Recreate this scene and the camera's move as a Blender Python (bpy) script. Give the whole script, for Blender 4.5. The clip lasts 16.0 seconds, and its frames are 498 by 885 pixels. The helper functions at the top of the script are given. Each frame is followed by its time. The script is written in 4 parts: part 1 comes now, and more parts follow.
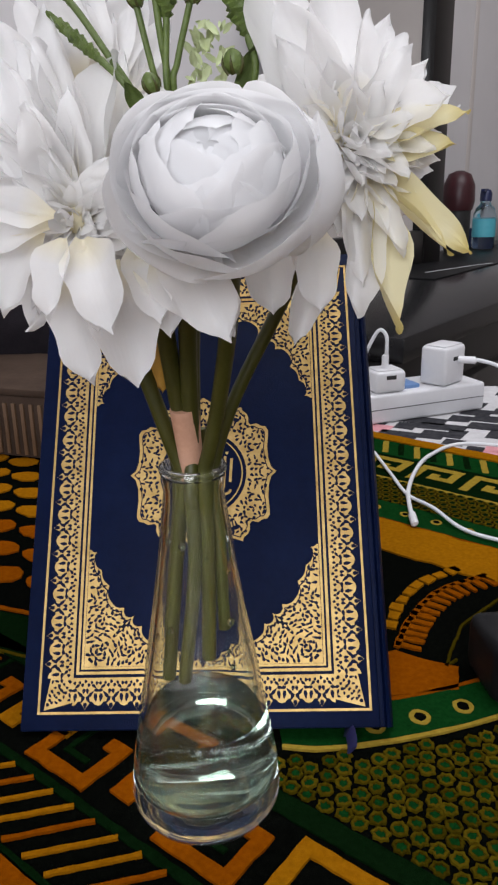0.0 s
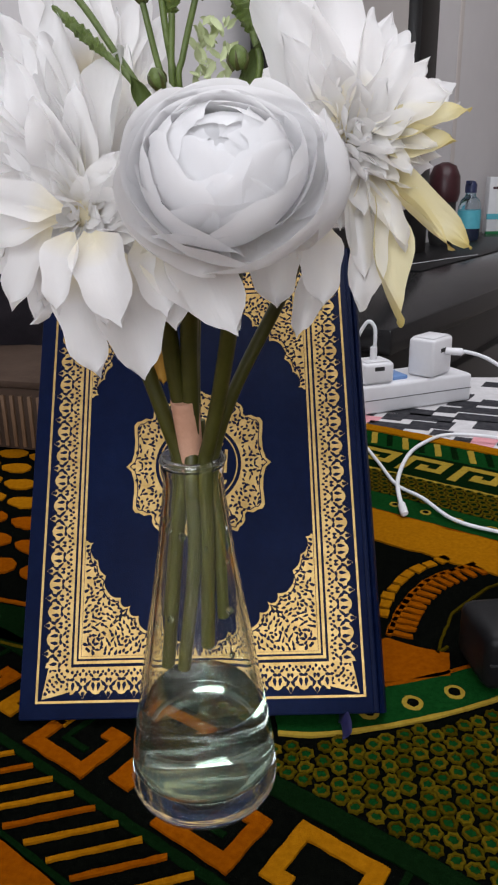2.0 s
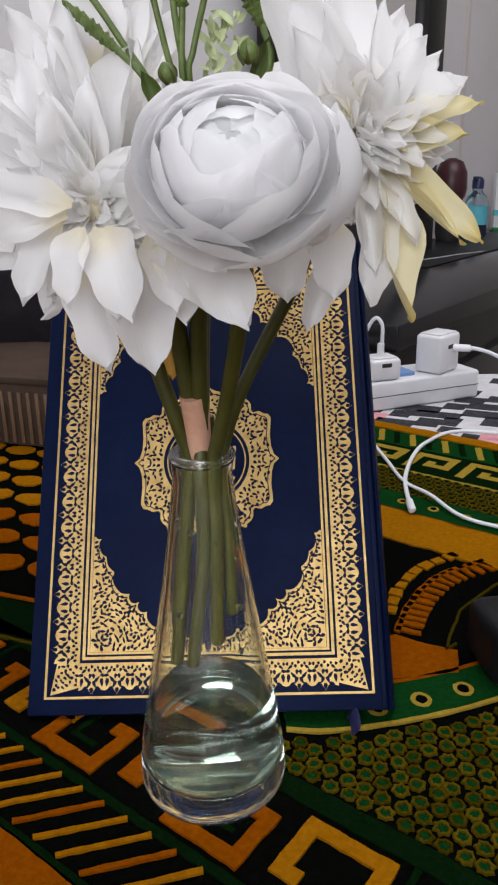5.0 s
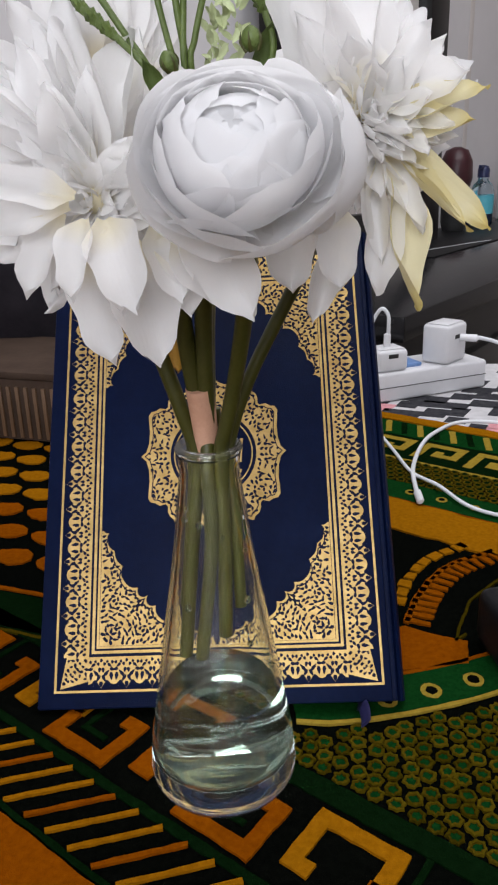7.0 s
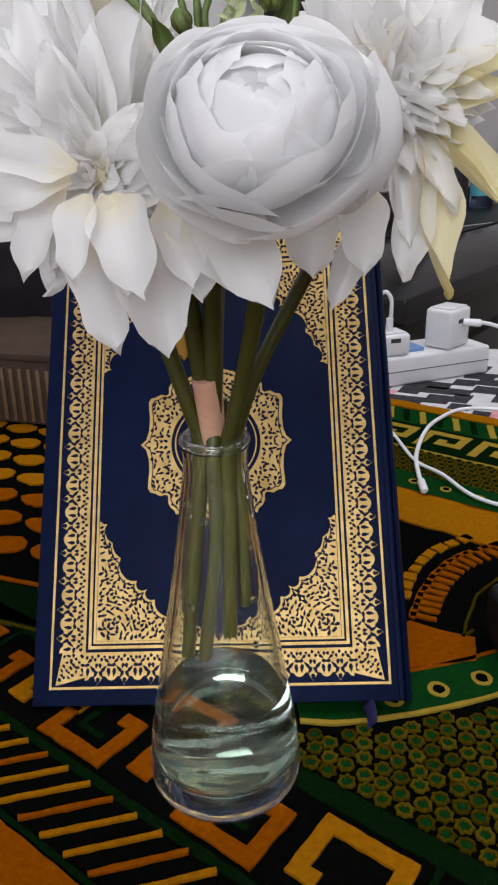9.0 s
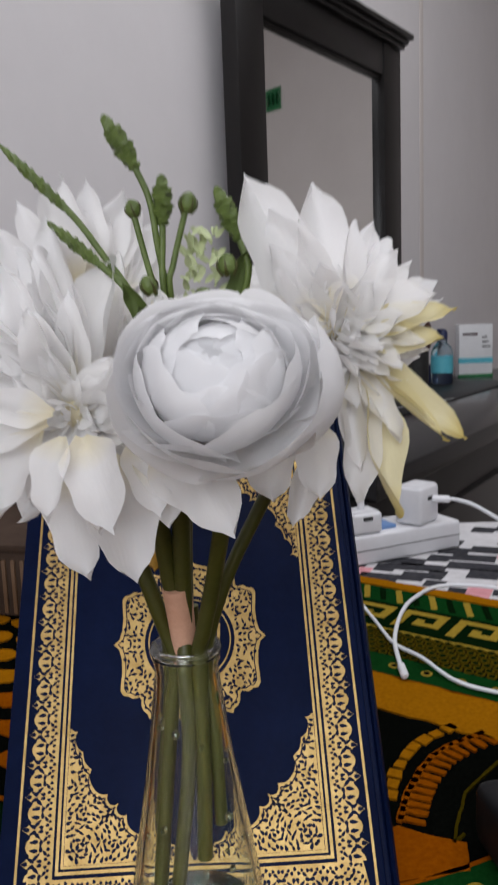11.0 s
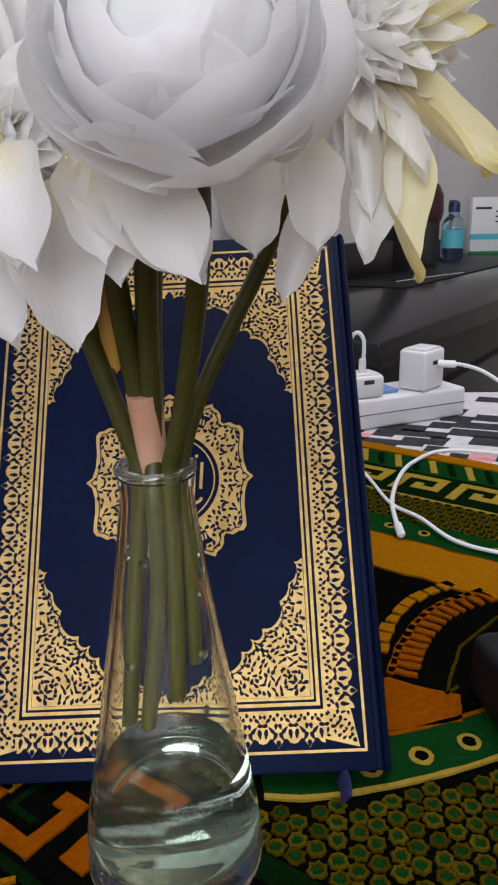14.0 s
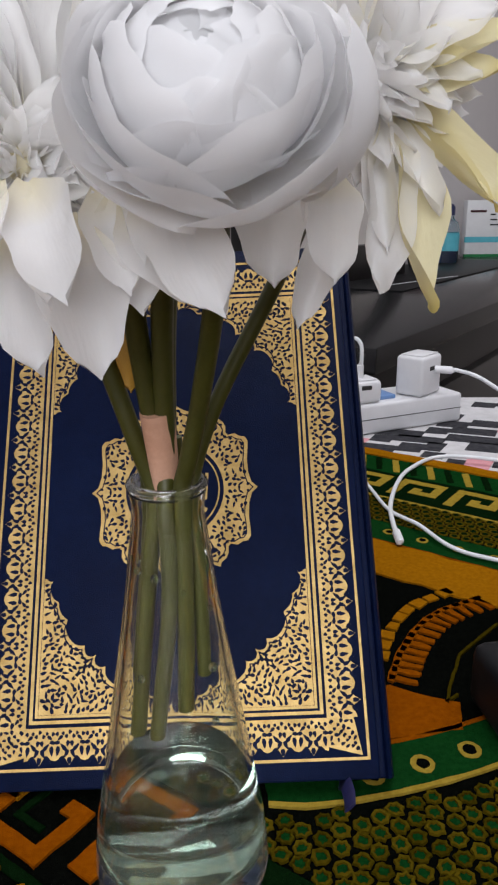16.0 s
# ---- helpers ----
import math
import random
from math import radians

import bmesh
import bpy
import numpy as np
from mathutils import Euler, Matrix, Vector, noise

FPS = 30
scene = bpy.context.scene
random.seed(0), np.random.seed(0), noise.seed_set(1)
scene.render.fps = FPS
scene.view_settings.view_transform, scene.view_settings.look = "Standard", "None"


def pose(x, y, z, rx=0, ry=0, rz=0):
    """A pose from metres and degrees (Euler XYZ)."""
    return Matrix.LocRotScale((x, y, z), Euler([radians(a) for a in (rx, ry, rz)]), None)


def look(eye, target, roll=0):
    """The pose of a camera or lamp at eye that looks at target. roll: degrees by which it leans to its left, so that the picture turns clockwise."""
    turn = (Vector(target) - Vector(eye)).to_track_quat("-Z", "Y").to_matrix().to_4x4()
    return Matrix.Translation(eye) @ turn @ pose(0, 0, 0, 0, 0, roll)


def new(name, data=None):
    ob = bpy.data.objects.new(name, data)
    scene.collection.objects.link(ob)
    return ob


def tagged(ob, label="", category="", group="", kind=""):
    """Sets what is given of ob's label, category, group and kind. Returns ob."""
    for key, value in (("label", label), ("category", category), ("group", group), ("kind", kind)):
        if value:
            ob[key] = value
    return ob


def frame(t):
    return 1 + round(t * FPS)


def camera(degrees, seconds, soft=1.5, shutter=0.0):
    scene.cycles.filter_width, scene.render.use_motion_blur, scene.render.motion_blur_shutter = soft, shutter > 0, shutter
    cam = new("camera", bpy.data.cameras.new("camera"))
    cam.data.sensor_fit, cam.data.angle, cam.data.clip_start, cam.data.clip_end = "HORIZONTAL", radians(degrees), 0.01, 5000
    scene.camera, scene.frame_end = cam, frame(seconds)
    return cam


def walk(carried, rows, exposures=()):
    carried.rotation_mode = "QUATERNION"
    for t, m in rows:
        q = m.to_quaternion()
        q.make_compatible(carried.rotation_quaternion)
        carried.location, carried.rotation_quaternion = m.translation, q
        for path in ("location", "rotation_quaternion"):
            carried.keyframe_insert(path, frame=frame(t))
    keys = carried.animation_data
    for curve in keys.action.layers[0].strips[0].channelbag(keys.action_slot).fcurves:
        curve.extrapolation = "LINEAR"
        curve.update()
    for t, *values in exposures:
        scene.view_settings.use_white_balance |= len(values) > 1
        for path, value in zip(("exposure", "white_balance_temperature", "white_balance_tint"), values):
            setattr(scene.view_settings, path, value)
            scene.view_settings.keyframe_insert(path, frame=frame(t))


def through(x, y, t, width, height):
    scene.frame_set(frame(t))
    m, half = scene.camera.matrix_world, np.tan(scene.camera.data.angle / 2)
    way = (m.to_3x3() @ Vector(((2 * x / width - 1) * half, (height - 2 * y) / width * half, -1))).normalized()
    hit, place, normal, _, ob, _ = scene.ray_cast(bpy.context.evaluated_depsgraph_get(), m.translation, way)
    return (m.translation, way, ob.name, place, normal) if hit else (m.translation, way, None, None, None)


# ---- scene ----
cam = camera(36.8, 16.0, soft=2.2, shutter=0.5)
PATH = [
    (0, (0.038, -0.23, 0.194), (-0.113, 1.661, -0.438), -1.1),
    (0.5, (0.037, -0.233, 0.195), (-0.088, 1.653, -0.458), -1.0),
    (1, (0.036, -0.234, 0.196), (-0.071, 1.655, -0.451), -1.0),
    (1.5, (0.034, -0.234, 0.196), (-0.071, 1.656, -0.449), -1.0),
    (2, (0.034, -0.233, 0.195), (-0.076, 1.653, -0.46), -0.8),
    (2.5, (0.034, -0.234, 0.195), (-0.072, 1.653, -0.46), -0.7),
    (3, (0.033, -0.233, 0.194), (-0.07, 1.65, -0.471), -0.8),
    (3.5, (0.033, -0.233, 0.195), (-0.084, 1.652, -0.463), -1.0),
    (4, (0.033, -0.233, 0.196), (-0.085, 1.651, -0.465), -0.8),
    (4.5, (0.033, -0.233, 0.195), (-0.088, 1.65, -0.467), -0.8),
    (7, (0.033, -0.232, 0.194), (-0.111, 1.643, -0.485), -1.8),
    (7.5, (0.033, -0.232, 0.193), (-0.108, 1.638, -0.501), -1.7),
    (8, (0.032, -0.232, 0.192), (-0.101, 1.634, -0.515), -1.4),
    (10.3, (0.025, -0.193, 0.205), (-0.103, 1.651, -0.530), -0.9),
    (10.5, (0.029, -0.191, 0.21), (-0.096, 1.683, -0.477), -2.1),
    (11, (0.0315, -0.225, 0.205), (-0.033, 1.752, -0.088), -2.1),
    (11.5, (0.034, -0.238, 0.215), (-0.097, 1.745, -0.004), -1.8),
    (12, (0.032, -0.230, 0.211), (-0.087, 1.736, -0.120), -1.4),
    (12.5, (0.029, -0.192, 0.199), (-0.062, 1.719, -0.384), -0.6),
    (13, (0.031, -0.188, 0.179), (-0.121, 1.723, -0.393), -1.0),
    (13.5, (0.034, -0.194, 0.176), (-0.067, 1.714, -0.412), -1.1),
    (14, (0.034, -0.196, 0.177), (-0.036, 1.712, -0.416), -0.9),
    (14.5, (0.032, -0.197, 0.179), (-0.02, 1.711, -0.416), -0.7),
    (15, (0.031, -0.197, 0.18), (-0.018, 1.711, -0.42), -0.4),
    (15.5, (0.031, -0.197, 0.179), (-0.025, 1.711, -0.419), -0.4),
    (16, (0.03, -0.198, 0.182), (-0.022, 1.711, -0.412), -0.5),
]
walk(cam, [(t, look(eye, target, roll)) for t, eye, target, roll in PATH],
     exposures=[(0.0, 0.0), (8.2, 0.03), (10.3, -0.27), (11.5, -0.20), (12.5, -0.34), (13.0, -0.25), (13.7, 0.0), (16.0, -0.03)])

# ---- world and light ----
world = bpy.data.worlds.new("room_air")
scene.world = world
world.use_nodes = True
wt = world.node_tree
sky = wt.nodes.new("ShaderNodeTexSky")
sky.sky_type = "NISHITA"
sky.sun_disc = False
sky.sun_elevation = radians(35)
sky.sun_rotation = radians(200)
wt.links.new(sky.outputs["Color"], wt.nodes["Background"].inputs["Color"])
wt.nodes["Background"].inputs["Strength"].default_value = 0.05


def area_lamp(name, m, sx, sy, watts, colour):
    d = bpy.data.lights.new(name, "AREA")
    d.shape, d.size, d.size_y, d.energy, d.color = "RECTANGLE", sx, sy, watts, colour
    ob = new(name, d)
    ob.matrix_world = m
    return ob


FLOOR, Z1 = -0.76, 1.95
U = Vector((math.sin(radians(31)), math.cos(radians(31)), 0))   # along the dresser
N = Vector((U.y, -U.x, 0))                                      # out of its front
ML = Vector((-0.045, 0.93, 0.0)) + N * 0.02                     # datum of the dresser
back = ML - N * 0.118                                           # on the wall behind the dresser
wa, wb = back - U * 1.9, back + U * 2.3
wc, wd = wb + N * 3.4, wa + N * 3.4
# a ceiling panel in the middle of the room; fill lamp added behind the camera
area_lamp("ceiling_lamp", look((0.62, 0.40, 1.90), (0.62, 0.38, 0.0)), 1.70, 1.70, 32.0, (0.945, 0.95, 1.0))
FILL_AT = wa + U * .045 + N * 1.28 + Vector((0, 0, 0.62))
area_lamp("window_daylight", look(FILL_AT + U * .03, FILL_AT + U + Vector((0, 0, -.25))), 0.95, 0.80, 18.0, (0.90, 0.925, 1.0))
scene.view_settings.exposure = 0.0

# ---- materials ----


def nodes_of(name):
    m = bpy.data.materials.new(name)
    m.use_nodes = True
    nt = m.node_tree
    return m, nt, nt.nodes["Principled BSDF"]


def add(nt, kind, **values):
    n = nt.nodes.new(kind)
    for key, value in values.items():
        n.inputs[key.replace("_", " ")].default_value = value
    return n


def coords(nt):
    return nt.nodes.new("ShaderNodeTexCoord").outputs["Object"]


def ramp(nt, fac, stops):
    r = nt.nodes.new("ShaderNodeValToRGB")
    el = r.color_ramp.elements
    while len(el) < len(stops):
        el.new(0.5)
    for e, (p, c) in zip(el, stops):
        e.position, e.color = p, (*c, 1)
    nt.links.new(fac, r.inputs["Fac"])
    return r.outputs["Color"]


def surface(name, a, b, scale, rough=0.6, metal=0.0, bump=0.0, bump_scale=None, fine=0.25, rand=0.0, spec=0.5):
    """Two-scale mottled surface between colours a and b, with relief."""
    m, nt, p = nodes_of(name)
    co = coords(nt)
    n1 = add(nt, "ShaderNodeTexNoise", Scale=scale, Detail=4.0, Roughness=0.6)
    n2 = add(nt, "ShaderNodeTexNoise", Scale=scale * 9, Detail=3.0, Roughness=0.6)
    for n in (n1, n2):
        nt.links.new(co, n.inputs["Vector"])
    mix = nt.nodes.new("ShaderNodeMix")
    mix.data_type = "FLOAT"
    mix.inputs[0].default_value = fine
    nt.links.new(n1.outputs["Fac"], mix.inputs[2])
    nt.links.new(n2.outputs["Fac"], mix.inputs[3])
    fac = mix.outputs[0]
    if rand:
        info = nt.nodes.new("ShaderNodeObjectInfo")
        ma = nt.nodes.new("ShaderNodeMath")
        ma.operation = "MULTIPLY_ADD"
        ma.inputs[1].default_value = rand
        nt.links.new(info.outputs["Random"], ma.inputs[0])
        nt.links.new(fac, ma.inputs[2])
        sub = nt.nodes.new("ShaderNodeMath")
        sub.operation = "SUBTRACT"
        sub.inputs[1].default_value = rand / 2
        nt.links.new(ma.outputs[0], sub.inputs[0])
        fac = sub.outputs[0]
    nt.links.new(ramp(nt, fac, [(0.3, a), (0.7, b)]), p.inputs["Base Color"])
    p.inputs["Roughness"].default_value = rough
    p.inputs["Metallic"].default_value = metal
    p.inputs["Specular IOR Level"].default_value = spec
    if bump:
        nb = add(nt, "ShaderNodeTexNoise", Scale=bump_scale or scale * 9, Detail=4.0)
        nt.links.new(co, nb.inputs["Vector"])
        bp = add(nt, "ShaderNodeBump", Strength=bump, Distance=0.0006)
        nt.links.new(nb.outputs["Fac"], bp.inputs["Height"])
        nt.links.new(bp.outputs["Normal"], p.inputs["Normal"])
    return m


def petal_stuff(name, base, tip, foot, rough=0.55, through=0.35):
    """White cloth: yellowish at the foot (local y = 0), its own hue at the tip (y = 1), faint weave."""
    m, nt, p = nodes_of(name)
    co = coords(nt)
    sep = nt.nodes.new("ShaderNodeSeparateXYZ")
    nt.links.new(co, sep.inputs[0])
    col = ramp(nt, sep.outputs["Y"], [(0.0, foot), (0.34, base), (0.75, base), (1.0, tip)])
    n = add(nt, "ShaderNodeTexNoise", Scale=3.0, Detail=5.0)
    nt.links.new(co, n.inputs["Vector"])
    mx = nt.nodes.new("ShaderNodeMix")
    mx.data_type, mx.blend_type = "RGBA", "MULTIPLY"
    mx.inputs[0].default_value = 0.35
    nt.links.new(col, mx.inputs[6])
    nt.links.new(ramp(nt, n.outputs["Fac"], [(0.3, (0.92, 0.92, 0.93)), (0.65, (1, 1, 1))]), mx.inputs[7])
    nt.links.new(mx.outputs[2], p.inputs["Base Color"])
    p.inputs["Roughness"].default_value = rough
    mp = nt.nodes.new("ShaderNodeMapping")
    mp.inputs["Scale"].default_value = (14.0, 2.2, 4.0)
    nt.links.new(co, mp.inputs["Vector"])
    w = add(nt, "ShaderNodeTexNoise", Scale=2.4, Detail=4.0)
    nt.links.new(mp.outputs[0], w.inputs["Vector"])
    bp = add(nt, "ShaderNodeBump", Strength=0.10, Distance=0.015)
    nt.links.new(w.outputs["Fac"], bp.inputs["Height"])
    nt.links.new(bp.outputs["Normal"], p.inputs["Normal"])
    tr = nt.nodes.new("ShaderNodeBsdfTranslucent")
    nt.links.new(mx.outputs[2], tr.inputs["Color"])
    sh = nt.nodes.new("ShaderNodeMixShader")
    sh.inputs[0].default_value = through
    nt.links.new(p.outputs[0], sh.inputs[1])
    nt.links.new(tr.outputs[0], sh.inputs[2])
    nt.links.new(sh.outputs[0], nt.nodes["Material Output"].inputs["Surface"])
    return m


def glass(name, colour=(0.97, 0.99, 0.98), ior=1.46, rough=0.0, haze=0.0):
    m, nt, p = nodes_of(name)
    p.inputs["Base Color"].default_value = (*colour, 1)
    p.inputs["Roughness"].default_value = rough
    p.inputs["IOR"].default_value = ior
    p.inputs["Transmission Weight"].default_value = 1.0
    if haze:
        wv = add(nt, "ShaderNodeTexNoise", Scale=70.0, Detail=2.0)
        nt.links.new(coords(nt), wv.inputs["Vector"])
        wb_ = add(nt, "ShaderNodeBump", Strength=0.06, Distance=0.0012)
        nt.links.new(wv.outputs["Fac"], wb_.inputs["Height"])
        nt.links.new(wb_.outputs["Normal"], p.inputs["Normal"])
        tr = nt.nodes.new("ShaderNodeBsdfTranslucent")
        df = nt.nodes.new("ShaderNodeBsdfDiffuse")
        m1, m2 = nt.nodes.new("ShaderNodeMixShader"), nt.nodes.new("ShaderNodeMixShader")
        co = coords(nt)
        n = add(nt, "ShaderNodeTexNoise", Scale=90.0, Detail=4.0)
        nt.links.new(co, n.inputs["Vector"])
        ma = nt.nodes.new("ShaderNodeMath")
        ma.operation = "MULTIPLY"
        ma.inputs[1].default_value = haze * 2
        nt.links.new(n.outputs["Fac"], ma.inputs[0])
        nt.links.new(tr.outputs[0], m1.inputs[1])
        nt.links.new(df.outputs[0], m1.inputs[2])
        nt.links.new(ma.outputs[0], m2.inputs[0])
        nt.links.new(p.outputs[0], m2.inputs[1])
        nt.links.new(m1.outputs[0], m2.inputs[2])
        nt.links.new(m2.outputs[0], nt.nodes["Material Output"].inputs["Surface"])
    return m


MAT = dict(
    petal=petal_stuff("white_petal", (0.965, 0.955, 0.945), (0.965, 0.96, 0.955), (0.95, 0.88, 0.66), 0.42, 0.54),
    rose=petal_stuff("rose_petal", (0.955, 0.95, 0.955), (0.955, 0.95, 0.955), (0.955, 0.95, 0.95), 0.42, 0.52),
    aged=petal_stuff("yellowed_petal", (0.82, 0.75, 0.48), (0.74, 0.61, 0.20), (0.80, 0.72, 0.45)),
    green=surface("stem_green", (0.0310, 0.0320, 0.0031), (0.0600, 0.0600, 0.0073), 60, 0.5, bump=0.3),
    bud=surface("bud_green", (0.055, 0.085, 0.015), (0.13, 0.18, 0.04), 300, 0.5, bump=0.4, bump_scale=1500),
    pale=surface("pale_green", (0.45, 0.52, 0.25), (0.62, 0.66, 0.42), 200, 0.6),
    tape=surface("floral_tape", (0.52, 0.28, 0.18), (0.66, 0.38, 0.26), 120, 0.6, bump=0.3),
    dry=surface("dry_gold_leaf", (0.35, 0.17, 0.02), (0.60, 0.34, 0.05), 150, 0.6),
    glass=glass("clear_glass", (0.97, 0.99, 0.97), 1.45, 0.0, 0.007),
    # water tinted grey-green: the dark teal reflection in the foot is put into its colour
    water=glass("tinted_water", (0.66, 0.76, 0.68), 1.33),
    cover=surface("blue_leatherette", (0.0014, 0.0038, 0.0190), (0.0030, 0.0078, 0.0330), 40, 0.45, bump=0.3, bump_scale=2600, spec=0.06),
    gold=surface("gold_foil", (0.3500, 0.2200, 0.0720), (0.5700, 0.4000, 0.1650), 180, 0.42, 1.0, bump=0.5, bump_scale=1400),
    pages=surface("page_edges", (0.62, 0.57, 0.45), (0.75, 0.70, 0.58), 300, 0.8),
    ribbon=surface("blue_ribbon", (0.006, 0.006, 0.034), (0.014, 0.014, 0.075), 400, 0.5),
    black=surface("rug_black", (0.001, 0.0013, 0.001), (0.0035, 0.004, 0.003), 500, 0.95, bump=1.0, bump_scale=2500, spec=0.0),
    dgreen=surface("rug_dark_green", (0.0014, 0.0065, 0.0014), (0.0036, 0.0130, 0.0036), 500, 0.95, bump=1.0, bump_scale=2500, spec=0.0),
    rgreen=surface("rug_green", (0.0022, 0.0240, 0.0045), (0.0060, 0.0450, 0.0090), 500, 0.95, bump=1.0, bump_scale=2500, spec=0.0),
    orange=surface("rug_orange", (0.160, 0.0360, 0.0006), (0.245, 0.0640, 0.0015), 400, 0.95, bump=1.0, bump_scale=2500, spec=0.0),
    amber=surface("rug_amber", (0.215, 0.0780, 0.0015), (0.320, 0.1280, 0.0040), 400, 0.95, bump=1.0, bump_scale=2500, spec=0.0),
    yellow=surface("rug_yellow", (0.230, 0.150, 0.0150), (0.340, 0.240, 0.0360), 400, 0.95, bump=1.0, bump_scale=2500, spec=0.0),
    olive=surface("rug_olive", (0.0380, 0.0270, 0.0012), (0.0820, 0.0570, 0.0034), 400, 0.95, bump=1.0, bump_scale=2500, rand=0.5, spec=0.0),
    plastic=surface("white_plastic", (0.6440, 0.6440, 0.6624), (0.7176, 0.7176, 0.7360), 30, 0.35),
    cable=surface("white_cable", (0.62, 0.64, 0.66), (0.74, 0.75, 0.77), 60, 0.4),
    slot=surface("dark_slot", (0.01, 0.01, 0.01), (0.03, 0.03, 0.03), 60, 0.6),
    blue_plastic=surface("blue_plastic", (0.10, 0.20, 0.42), (0.16, 0.28, 0.52), 60, 0.4),
    blackplastic=surface("black_plastic", (0.003, 0.003, 0.0035), (0.008, 0.008, 0.009), 80, 0.45, bump=0.2, bump_scale=2000, spec=0.2),
    cloth=surface("printed_cloth", (0.4675, 0.4590, 0.4675), (0.5950, 0.5865, 0.5950), 100, 0.9, bump=0.5, spec=0.04),
    ink=surface("cloth_black_print", (0.02, 0.02, 0.025), (0.06, 0.06, 0.065), 200, 0.9, spec=0.04),
    pink=surface("cloth_pink_print", (0.55, 0.24, 0.27), (0.68, 0.34, 0.36), 200, 0.9, spec=0.04),
    wall=surface("painted_wall", (0.66, 0.64, 0.645), (0.71, 0.69, 0.695), 3, 0.85, bump=0.25, bump_scale=250),
    wall_warm=surface("warm_wall", (0.64, 0.59, 0.56), (0.69, 0.64, 0.61), 3, 0.85, bump=0.25, bump_scale=250),
    floor=surface("floor_tiles", (0.30, 0.27, 0.24), (0.40, 0.36, 0.32), 4, 0.4),
    wood=surface("table_wood", (0.10, 0.055, 0.03), (0.17, 0.10, 0.055), 12, 0.5, bump=0.2),
    dark=surface("dark_lacquer", (0.0060, 0.0054, 0.0054), (0.0132, 0.0114, 0.0108), 8, 0.36, bump=0.1, spec=0.3),
    gloss=surface("glossy_top", (0.008, 0.008, 0.009), (0.014, 0.014, 0.015), 8, 0.18, spec=0.35),
    box=surface("brown_box", (0.0420, 0.0270, 0.0190), (0.0740, 0.0490, 0.0360), 25, 0.8, bump=0.3, spec=0.1),
    bag=surface("dark_cloth", (0.006, 0.005, 0.007), (0.016, 0.013, 0.016), 30, 0.85, bump=0.6, bump_scale=900, spec=0.1),
    sign=surface("green_sign", (0.005, 0.14, 0.04), (0.01, 0.20, 0.06), 20, 0.5),
    paper=surface("white_card", (0.68, 0.69, 0.70), (0.76, 0.77, 0.78), 40, 0.6),
    cyan=surface("cyan_print", (0.08, 0.42, 0.52), (0.12, 0.50, 0.60), 60, 0.5),
    bottle=glass("blue_bottle", (0.75, 0.88, 0.97), 1.3, 0.1),
    cap=surface("navy_cap", (0.01, 0.015, 0.06), (0.02, 0.03, 0.10), 60, 0.4),
    maroon=surface("maroon_cap", (0.030, 0.006, 0.008), (0.060, 0.011, 0.016), 60, 0.40),
)
mm, nt, p = nodes_of("mirror_silver")
p.inputs["Base Color"].default_value = (0.86, 0.87, 0.87, 1)
p.inputs["Metallic"].default_value = 1.0
p.inputs["Roughness"].default_value = 0.03
MAT["mirror"] = mm

# ---- mesh helpers ----


def mesh(name, verts, faces, mat, smooth=False):
    me = bpy.data.meshes.new(name)
    me.from_pydata([tuple(v) for v in verts], [], faces)
    if mat:
        me.materials.append(MAT[mat])
    if smooth:
        me.polygons.foreach_set("use_smooth", [True] * len(me.polygons))
        me.set_sharp_from_angle(angle=radians(65))
    me.update()
    return me


def put(name, me, parent=None, m=None, label=""):
    ob = new(name, me)
    if parent:
        ob.parent = parent
    if m is not None:
        ob.matrix_basis = m
    return tagged(ob, label)


def thing(name, m, label, category, group="", kind=""):
    ob = new(name)
    ob.empty_display_size = 0.01
    ob.matrix_basis = m
    return tagged(ob, label, category, group, kind)


def box_mesh(name, x0, x1, y0, y1, z0, z1, mat, bevel=0.0, seg=2):
    bm = bmesh.new()
    bmesh.ops.create_cube(bm, size=1)
    for v in bm.verts:
        v.co = Vector(((x0 + x1) / 2 + v.co.x * (x1 - x0), (y0 + y1) / 2 + v.co.y * (y1 - y0), (z0 + z1) / 2 + v.co.z * (z1 - z0)))
    if bevel:
        bmesh.ops.bevel(bm, geom=bm.edges[:], offset=bevel, segments=seg, profile=0.5, affect="EDGES")
    return from_bm(name, bm, mat, bevel > 0)


def from_bm(name, bm, mat, smooth=False):
    me = bpy.data.meshes.new(name)
    bm.to_mesh(me)
    bm.free()
    if mat:
        me.materials.append(MAT[mat])
    if smooth:
        me.polygons.foreach_set("use_smooth", [True] * len(me.polygons))
        me.set_sharp_from_angle(angle=radians(40))
    return me


def lathe(name, profile, mat, seg=48):
    verts, faces = [], []
    for r, z in profile:
        for i in range(seg):
            a = 2 * math.pi * i / seg
            verts.append((r * math.cos(a), r * math.sin(a), z))
    for j in range(len(profile) - 1):
        for i in range(seg):
            k = (i + 1) % seg
            faces.append((j * seg + i, j * seg + k, (j + 1) * seg + k, (j + 1) * seg + i))
    for j, flip in ((0, True), (len(profile) - 1, False)):
        if profile[j][0] > 0:
            ring = [j * seg + i for i in range(seg)]
            faces.append(ring[::-1] if flip else ring)
    me = mesh(name, verts, faces, mat, True)
    bm = bmesh.new()
    bm.from_mesh(me)
    bmesh.ops.remove_doubles(bm, verts=bm.verts, dist=1e-6)
    bmesh.ops.recalc_face_normals(bm, faces=bm.faces)
    bm.to_mesh(me)
    bm.free()
    return me


